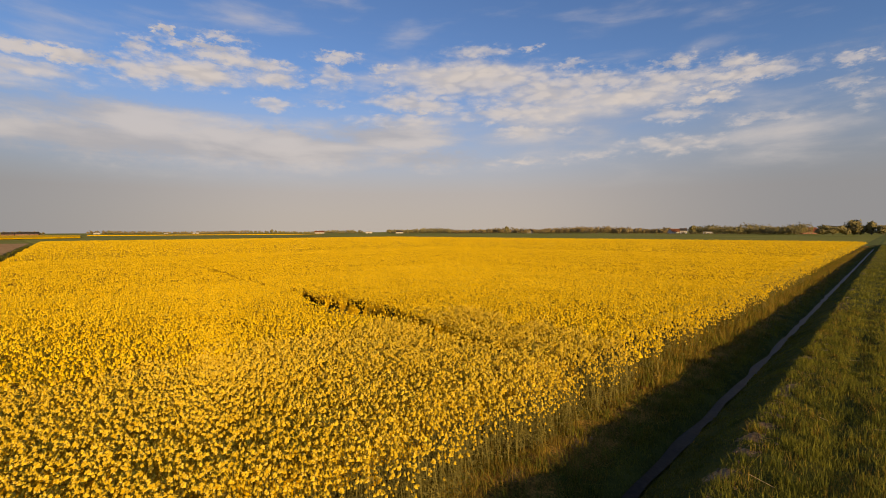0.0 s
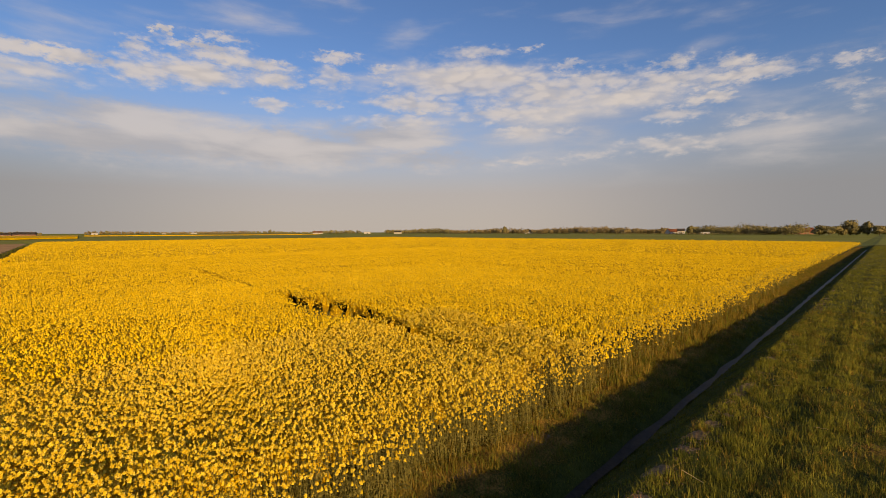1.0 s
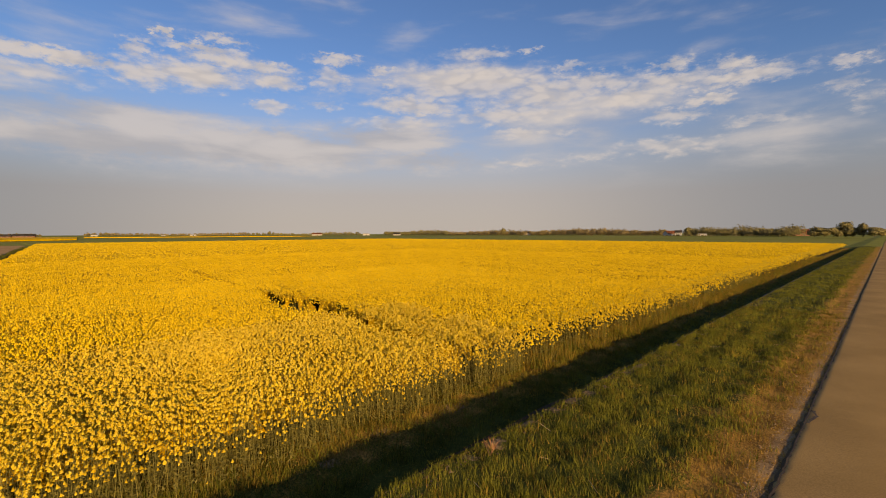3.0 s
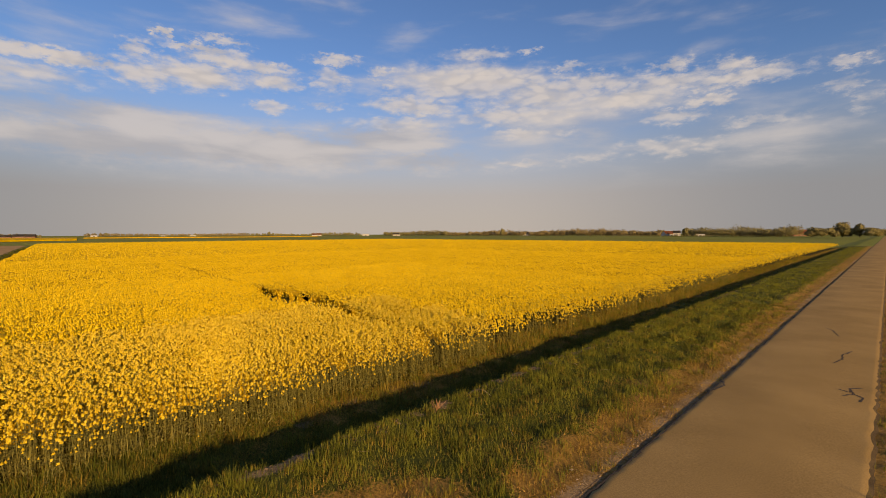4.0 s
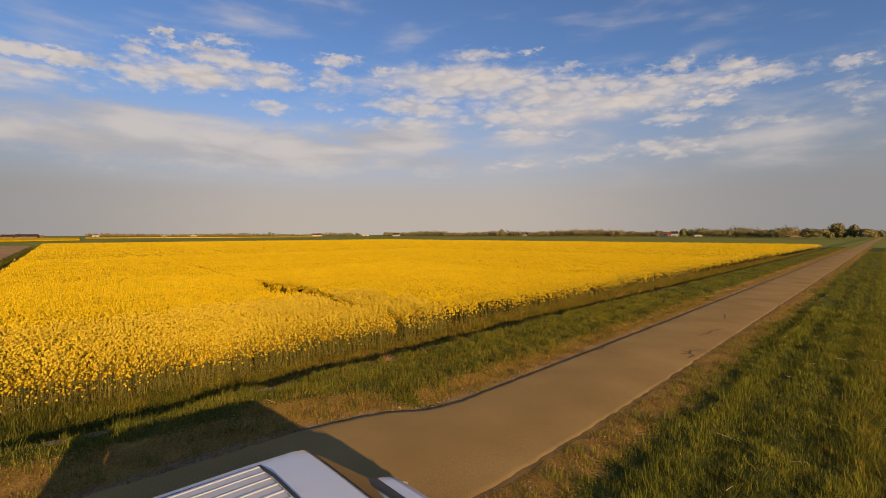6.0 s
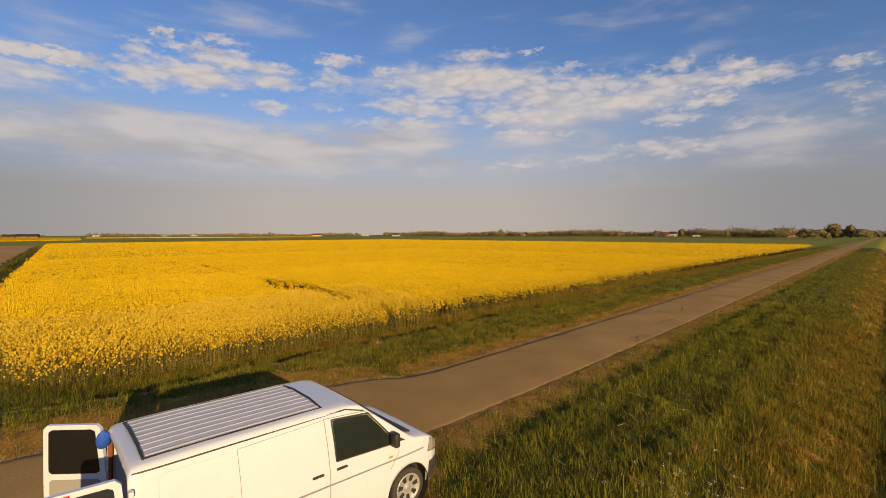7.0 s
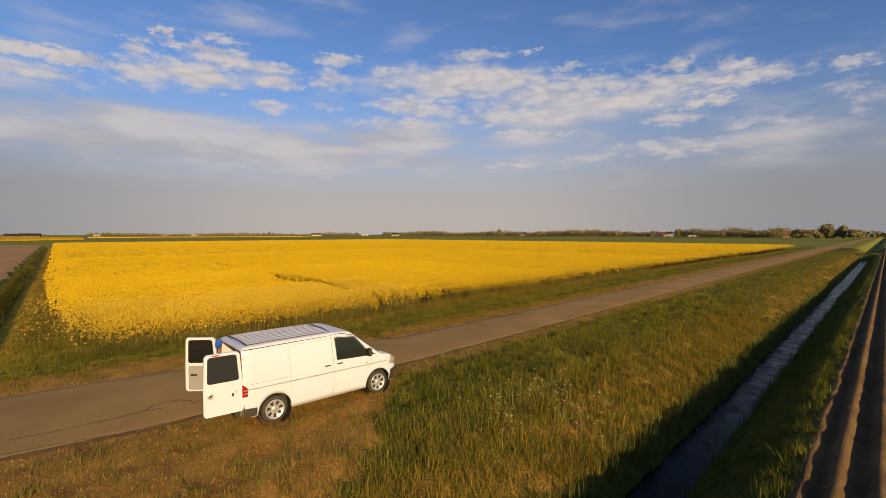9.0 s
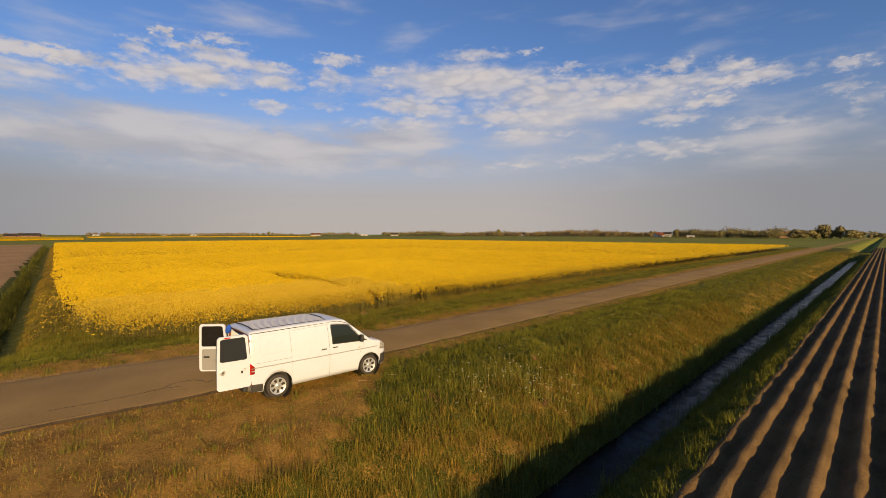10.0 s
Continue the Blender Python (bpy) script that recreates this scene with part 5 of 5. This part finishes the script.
clods("roadside_grit", 3, 9000, beside_road, 0.011, M_GRIT, "loose grit and chippings beside the asphalt")


# ---- seams and a cable on the road ----
def seam(points, width, mat=None):
    """A filled crack, or a lying cable: a thin uneven ribbon on the asphalt."""
    rng = np.random.RandomState(len(points) * 7 + int(points[0][1] * 10) % 97)
    pts = []
    for (x0, y0), (x1, y1) in zip(points, points[1:]):
        m = max(2, int(math.hypot(x1 - x0, y1 - y0) / 0.08))
        for k in range(m):
            t = k / m
            pts.append((x0 + (x1 - x0) * t + rng.normal(0, 0.012), y0 + (y1 - y0) * t + rng.normal(0, 0.012)))
    pts.append(points[-1])
    bm = bmesh.new()
    rows = []
    for k, (x, y) in enumerate(pts):
        a, b = pts[max(k - 1, 0)], pts[min(k + 1, len(pts) - 1)]
        d = Vector((b[0] - a[0], b[1] - a[1])).normalized()
        w = width * rng.uniform(0.5, 1.2) / 2
        z = road_z(x, y) + 0.004
        rows.append([bm.verts.new((x - d.y * w, y + d.x * w, z)), bm.verts.new((x + d.y * w, y - d.x * w, z))])
    for p, q in zip(rows, rows[1:]):
        bm.faces.new((p[0], q[0], q[1], p[1]))
    bmesh.ops.recalc_face_normals(bm, faces=bm.faces[:])
    if bm.faces[0].normal.z < 0:
        bmesh.ops.reverse_faces(bm, faces=bm.faces[:])
    part("tar_seam_or_cable", bm, mat or M_TAR, road, "dark tar-filled crack or black cable lying on the road")


def road_z(x, y):
    u = (x - road_left(y)) / (road_right(y) - road_left(y))
    return float(0.022 + 0.03 * math.sin(u * math.pi) + 0.0004 * wobble(x, y, 1.5, 0))


# The next two ribbons stand for a black cable lying on the asphalt.
seam([(1.55, -4.6), (1.7, -3.6), (1.76, -2.76), (1.74, -2.06), (1.90, -1.70)], 0.034, M_CABLE)
seam([(1.74, -2.06), (1.48, -1.82), (1.46, -1.5), (1.54, -1.18), (1.78, -1.06), (2.08, -0.98), (1.94, -0.82), (2.15, -0.45)], 0.034, M_CABLE)
seam([(2.1, -7.5), (2.25, -5.2), (2.5, -3.9), (2.82, -2.9), (2.87, -2.47), (2.90, -1.94)], 0.028)
seam([(2.62, 17.2), (2.82, 17.5), (2.70, 18.0), (2.95, 18.3)], 0.07)
seam([(2.82, 17.5), (3.0, 17.35), (2.95, 16.9)], 0.06)
seam([(2.75, 17.6), (2.5, 17.75)], 0.06)
seam([(2.2, 20.9), (2.36, 21.6), (2.33, 22.3), (2.55, 23.2)], 0.05)
seam([(2.0, 26.0), (1.75, 27.2), (1.5, 27.6)], 0.05)
seam([(0.10, 15.4), (0.2, 16.0), (0.12, 16.4)], 0.07)
seam([(-0.22, 7.35), (-0.02, 8.4), (0.04, 10.0), (0.05, 14.0), (0.05, 22.0), (0.05, 34.0)], 0.035)


# ---- far fields, trees and farms ----
def field_strip(name, pts, z, mat, label):
    """A far crop as a low block over the ground, with its own height."""
    bm = bmesh.new()
    lo = [bm.verts.new((x, y, -0.5)) for x, y in pts]
    hi = [bm.verts.new((x, y, z)) for x, y in pts]
    bm.faces.new(hi)
    for k in range(len(pts)):
        j = (k + 1) % len(pts)
        bm.faces.new((lo[k], lo[j], hi[j], hi[k]))
    bmesh.ops.recalc_face_normals(bm, faces=bm.faces[:])
    return tagged(obj_from_bm(name, bm, mat), label, "crop field", kind="structure")


def polar(bearing, dist, eye=(5.5, 0.9)):
    """A place by its bearing left of the road's line and its distance."""
    a = radians(bearing)
    return eye[0] - math.sin(a) * dist, eye[1] + math.cos(a) * dist


field_strip("rape_field_distant", [polar(83.5, 520), polar(83.5, 900), polar(96, 900), polar(96, 420)], 0.55, M_FARSHEET, "distant yellow rape field near the horizon")
field_strip("rape_field_beyond", [polar(62, 900), polar(60, 1000), polar(83, 1000), polar(83, 820)], 0.25, M_FARSHEET, "thin strip of distant yellow rape")

# Foliage tones are lifted and greyed to stand for haze over distance.
M_FOLIAGE = material("hazed_foliage", (0.12, 0.112, 0.052), (0.26, 0.23, 0.11), 0.05, 0.9, 0.95, 0, island=0.4, through_light=0.15)
M_FOLIAGE_WARM = material("budding_foliage_hazed", (0.15, 0.12, 0.062), (0.28, 0.225, 0.12), 0.05, 0.9, 0.95, 0, island=0.4, through_light=0.15)
M_BARK = material("bark", (0.05, 0.04, 0.03), (0.13, 0.10, 0.08), 1.0, 12.0, 0.95, 0.4)


def leaf_clumps(rng, centre, radii, count, size):
    """Leaf clumps as small bent quads through an uneven crown."""
    d = rng.normal(0, 1, (count, 3))
    d /= np.linalg.norm(d, axis=1, keepdims=True)
    r = rng.uniform(0.35, 1.0, count)[:, None] ** 0.6
    lump = 1 + 0.25 * np.sin(3 * d[:, :1] + rng.uniform(0, 6)) * np.cos(4 * d[:, 1:2] + rng.uniform(0, 6))
    c = np.asarray(centre) + d * r * lump * np.asarray(radii)
    face = d + rng.normal(0, 0.45, (count, 3))
    u = np.cross(face, rng.normal(0, 1, (count, 3)))
    v = np.cross(face, u)
    u /= np.linalg.norm(u, axis=1, keepdims=True)
    v /= np.linalg.norm(v, axis=1, keepdims=True)
    s = (size * rng.uniform(0.6, 1.4, count))[:, None]
    return np.stack([c - u * s, c - v * s, c + u * s, c + v * s], 1).reshape(-1, 3)


def wood(name, seed, b0, b1, d0, d1, low, high, count, mat, label, size=0.9, clumps=46, depth=60):
    """A belt of trees between two bearings."""
    rng = np.random.RandomState(seed)
    out = []
    trunks = []
    for k in range(count):
        f = (k + rng.uniform(0, 1)) / count
        b = b0 + (b1 - b0) * f
        dist = d0 + (d1 - d0) * f + rng.uniform(0, depth)
        x, y = polar(b, dist)
        h = rng.uniform(low, high) * (0.76 + 0.14 * math.sin(7 * f + seed))
        w = h * rng.uniform(0.28, 0.48)
        out.append(leaf_clumps(rng, (x, y, h * 0.48), (w * 1.15, w * 1.15, h * 0.48), clumps * 3, size * 0.72))
        trunks.append([(x - 0.2, y, 0), (x + 0.2, y, 0), (x + 0.1, y, h * 0.5), (x - 0.1, y, h * 0.5)])
    V = np.concatenate(out + [np.array(trunks).reshape(-1, 3)])
    F = np.arange(len(V)).reshape(-1, 4)
    fm = np.zeros(len(F), int)
    fm[-len(trunks):] = 1
    tagged(new(name, mesh_np(name, V, F, [mat, M_BARK], fm)), label, "trees", kind="stuff")


W = "distant belt of trees on the horizon"
wood("distant_trees", 1, 83.0, 68.0, 1500, 1400, 8, 12, 70, M_FOLIAGE_WARM, W, 1.6, 24)
wood("distant_trees", 2, 68.0, 55.0, 1400, 1250, 7, 13, 60, M_FOLIAGE, W, 1.5, 26)
wood("distant_trees", 3, 52.0, 44.0, 1150, 1050, 12, 17, 60, M_FOLIAGE, W, 1.3, 34)
wood("distant_trees", 4, 44.0, 32.0, 1000, 900, 10, 15, 90, M_FOLIAGE_WARM, W, 1.2, 36)
wood("distant_trees", 5, 33.0, 18.6, 860, 800, 11, 17, 110, M_FOLIAGE_WARM, W, 1.1, 40)
wood("distant_trees", 6, 16.8, 7.2, 720, 640, 10, 15, 90, M_FOLIAGE, W, 0.9, 46)
wood("distant_trees", 7, 12.0, 6.5, 700, 640, 12, 18, 30, M_FOLIAGE, W, 0.9, 50)
wood("distant_trees", 8, 0.5, -6.0, 700, 760, 6, 11, 40, M_FOLIAGE, W, 0.9, 36)
wood("distant_trees", 9, 100.0, 86.0, 1100, 1000, 6, 9, 50, M_FOLIAGE, W, 1.2, 24)
wood("distant_bushes", 10, 27.0, 8.0, 640, 600, 1.5, 3.0, 60, M_FOLIAGE, "low bushes at the edge of distant fields", 0.6, 14, 20)


def tree(bearing, dist, h, w, seed, mat):
    """A full tree: tapered trunk with limbs and a leafy crown."""
    rng = np.random.RandomState(seed)
    x, y = polar(bearing, dist)
    thing = new("tree")
    trunk = tube([(0, 0, -0.3), (0.1, 0, h * 0.2), (0, 0.1, h * 0.45), (0.1, 0, h * 0.75)], [h * 0.03, h * 0.024, h * 0.017, h * 0.006], 7)
    t = part("trunk", trunk, M_BARK, thing)
    for k in range(6):
        a, z = rng.uniform(0, 6.28), h * rng.uniform(0.25, 0.6)
        part("limb", tube([(0, 0, z), (math.cos(a) * w * 0.4, math.sin(a) * w * 0.4, z + h * 0.1), (math.cos(a) * w * 0.7, math.sin(a) * w * 0.7, z + h * 0.22)], [h * 0.012, h * 0.008, h * 0.003], 5), M_BARK, t)
    parts = []
    for k in range(10):
        a, r = rng.uniform(0, 6.28), rng.uniform(0, 0.7) * w
        parts.append(leaf_clumps(rng, (math.cos(a) * r, math.sin(a) * r, h * rng.uniform(0.24, 0.76)), (w * 0.7, w * 0.7, h * 0.22), 170, 0.6))
    V = np.concatenate(parts)
    crown = new("crown", mesh_np("crown", V, np.arange(len(V)).reshape(-1, 4), mat))
    crown.parent = thing
    thing.matrix_basis = Matrix.Translation((x, y, 0))
    return tagged(thing, "broad leafy tree beside the far end of the road", "tree", group="trees at the road's end")


for b, d, h, w, s in ((5.6, 560, 12, 6, 1), (4.9, 560, 11, 6, 2), (4.2, 570, 11.5, 6, 3), (3.35, 575, 18.5, 6.5, 4), (2.9, 580, 12, 6, 5),
                      (2.15, 575, 15.5, 5, 6), (1.4, 570, 11.5, 6, 7), (0.9, 575, 10, 5, 8), (3.9, 590, 12, 6, 9)):
    tree(b, d, h * 0.84, w * 0.9, s, M_FOLIAGE)


def lone_trees(bearing, dist, h, seed):
    ob = tree(bearing, dist, h, h * 0.3, seed, M_FOLIAGE)
    ob["label"] = "small lone tree far out on the plain"
    ob["group"] = "lone trees on the plain"


lone_trees(81.2, 1400, 11, 20)
lone_trees(65.6, 1350, 13, 21)
lone_trees(16.5, 700, 12, 22)
lone_trees(37.2, 900, 15, 23)

M_ROOFTILE = material("red_roof_tiles", (0.15, 0.0562, 0.0338), (0.255, 0.105, 0.0638), 0.3, 4.0, 0.85, 0.3)
M_BRICK = material("brick_wall", (0.15, 0.075, 0.0525), (0.24, 0.135, 0.0975), 0.5, 6.0, 0.9, 0.2)
M_RENDER = plain("white_render", (0.45, 0.43, 0.40), 0.9)
M_SHED = plain("white_shed_sheet", (0.36, 0.35, 0.33), 0.7)
M_SLATE = material("dark_roof", (0.05, 0.045, 0.045), (0.10, 0.09, 0.085), 0.4, 4.0, 0.8, 0.2)
M_PANE = plain("far_window_pane", (0.03, 0.035, 0.04), 0.1)


def house(bearing, dist, length, depth, wall_h, roof_h, turn, wall, roof, label, windows=3):
    """A farmhouse: walls, a pitched roof with eaves, a chimney, windows and a door."""
    thing = new("house")
    part("wall", box(length, depth, wall_h, (0, 0, wall_h / 2), 0), wall, thing)
    for s in (-1, 1):
        bm = bmesh.new()
        e, y0 = 0.4, depth / 2 + 0.4
        v = [bm.verts.new(c) for c in ((-length / 2 - e, s * y0, wall_h - 0.25), (length / 2 + e, s * y0, wall_h - 0.25), (length / 2 + e, 0, wall_h + roof_h), (-length / 2 - e, 0, wall_h + roof_h))]
        bm.faces.new(v)
        bmesh.ops.solidify(bm, geom=bm.faces[:], thickness=0.18)
        rf = part("roof", bm, roof, thing)
        bm = bmesh.new()
        g = [bm.verts.new(c) for c in ((s * length / 2, -depth / 2, wall_h), (s * length / 2, depth / 2, wall_h), (s * length / 2, 0, wall_h + roof_h - 0.05))]
        bm.faces.new(g)
        part("gable", bm, wall, thing)
        for k in range(windows):
            u = (k + 0.5) / windows - 0.5
            wn = part("window", box(1.1, 0.08, 1.3, (u * length * 0.9, s * (depth / 2 + 0.02), wall_h * 0.55), 0.01), M_RENDER, thing)
            part("pane", box(0.9, 0.05, 1.1, (u * length * 0.9, s * (depth / 2 + 0.06), wall_h * 0.55), 0), M_PANE, wn)
    part("chimney", box(0.7, 0.7, 1.4, (length * 0.3, 0, wall_h + roof_h + 0.3), 0.03), M_BRICK, thing)
    part("door", box(1.0, 0.08, 2.0, (length * 0.05, -depth / 2 - 0.03, 1.0), 0.01), M_SLATE, thing)
    x, y = polar(bearing, dist)
    thing.matrix_basis = pose(x, y, -0.1, 0, 0, turn)
    return tagged(thing, label, "house", group="farms on the horizon")


house(18.1, 760, 22, 10, 3.0, 4.4, 60, M_RENDER, M_ROOFTILE, "white farmhouse with a red tiled roof on the horizon")
house(17.4, 740, 9, 8, 4.6, 3.2, 20, M_RENDER, M_SLATE, "white rendered house beside a farm on the horizon")
house(6.6, 690, 18, 10, 3.2, 4.8, 40, M_BRICK, M_ROOFTILE, "red brick farmhouse with a red roof among trees")
house(34.2, 960, 14, 9, 4.2, 3.5, 30, M_RENDER, M_SLATE, "small white house before distant trees")
house(60.2, 1250, 24, 12, 3.2, 3.6, 60, M_RENDER, M_ROOFTILE, "long low farm with a reddish roof far off", 5)
house(87.3, 950, 26, 14, 2.4, 3.6, 80, M_BRICK, M_SLATE, "dark-roofed barn behind a yellow field", 4)
house(88.6, 960, 14, 10, 2.2, 3.2, 80, M_BRICK, M_SLATE, "dark-roofed barn behind a yellow field", 2)
house(50.5, 1100, 16, 9, 3.5, 3.5, 40, M_RENDER, M_SLATE, "white house in front of distant trees")


def shed(bearing, dist, length, depth, h, turn, label):
    """A low pale shed with a curved sheet roof and a door."""
    thing = new("shed")
    bm = bmesh.new()
    rows = []
    for k in range(11):
        a = math.pi * k / 10
        rows.append([bm.verts.new((sx * length / 2, math.cos(a) * depth / 2, h * 0.45 + math.sin(a) * h * 0.55)) for sx in (-1, 1)])
    for p, q in zip(rows, rows[1:]):
        bm.faces.new((p[0], p[1], q[1], q[0]))
    for e in (0, 1):
        bm.faces.new([r[e] for r in rows])
    bmesh.ops.recalc_face_normals(bm, faces=bm.faces[:])
    part("roof", bm, M_SHED, thing)
    part("wall", box(length, depth, h * 0.5, (0, 0, h * 0.25), 0), M_SHED, thing)
    part("door", box(3.0, 0.1, h * 0.42, (0, -depth / 2 - 0.04, h * 0.21), 0.01), M_SLATE, thing)
    x, y = polar(bearing, dist)
    thing.matrix_basis = pose(x, y, -0.1, 0, 0, turn)
    return tagged(thing, label, "shed", group="sheds on the horizon")


shed(82.2, 1350, 13, 9, 4, 80, "low white shed far out on the plain")
shed(73.5, 1350, 14, 9, 4, 75, "low white shed far out on the plain")
shed(54.3, 1150, 16, 10, 5, 55, "white round-roofed shed near the horizon")
shed(15.1, 690, 10, 5, 3.0, 20, "small white shed at the wood's edge")
shed(76.3, 1350, 9, 7, 3, 75, "low pale shed far out on the plain")
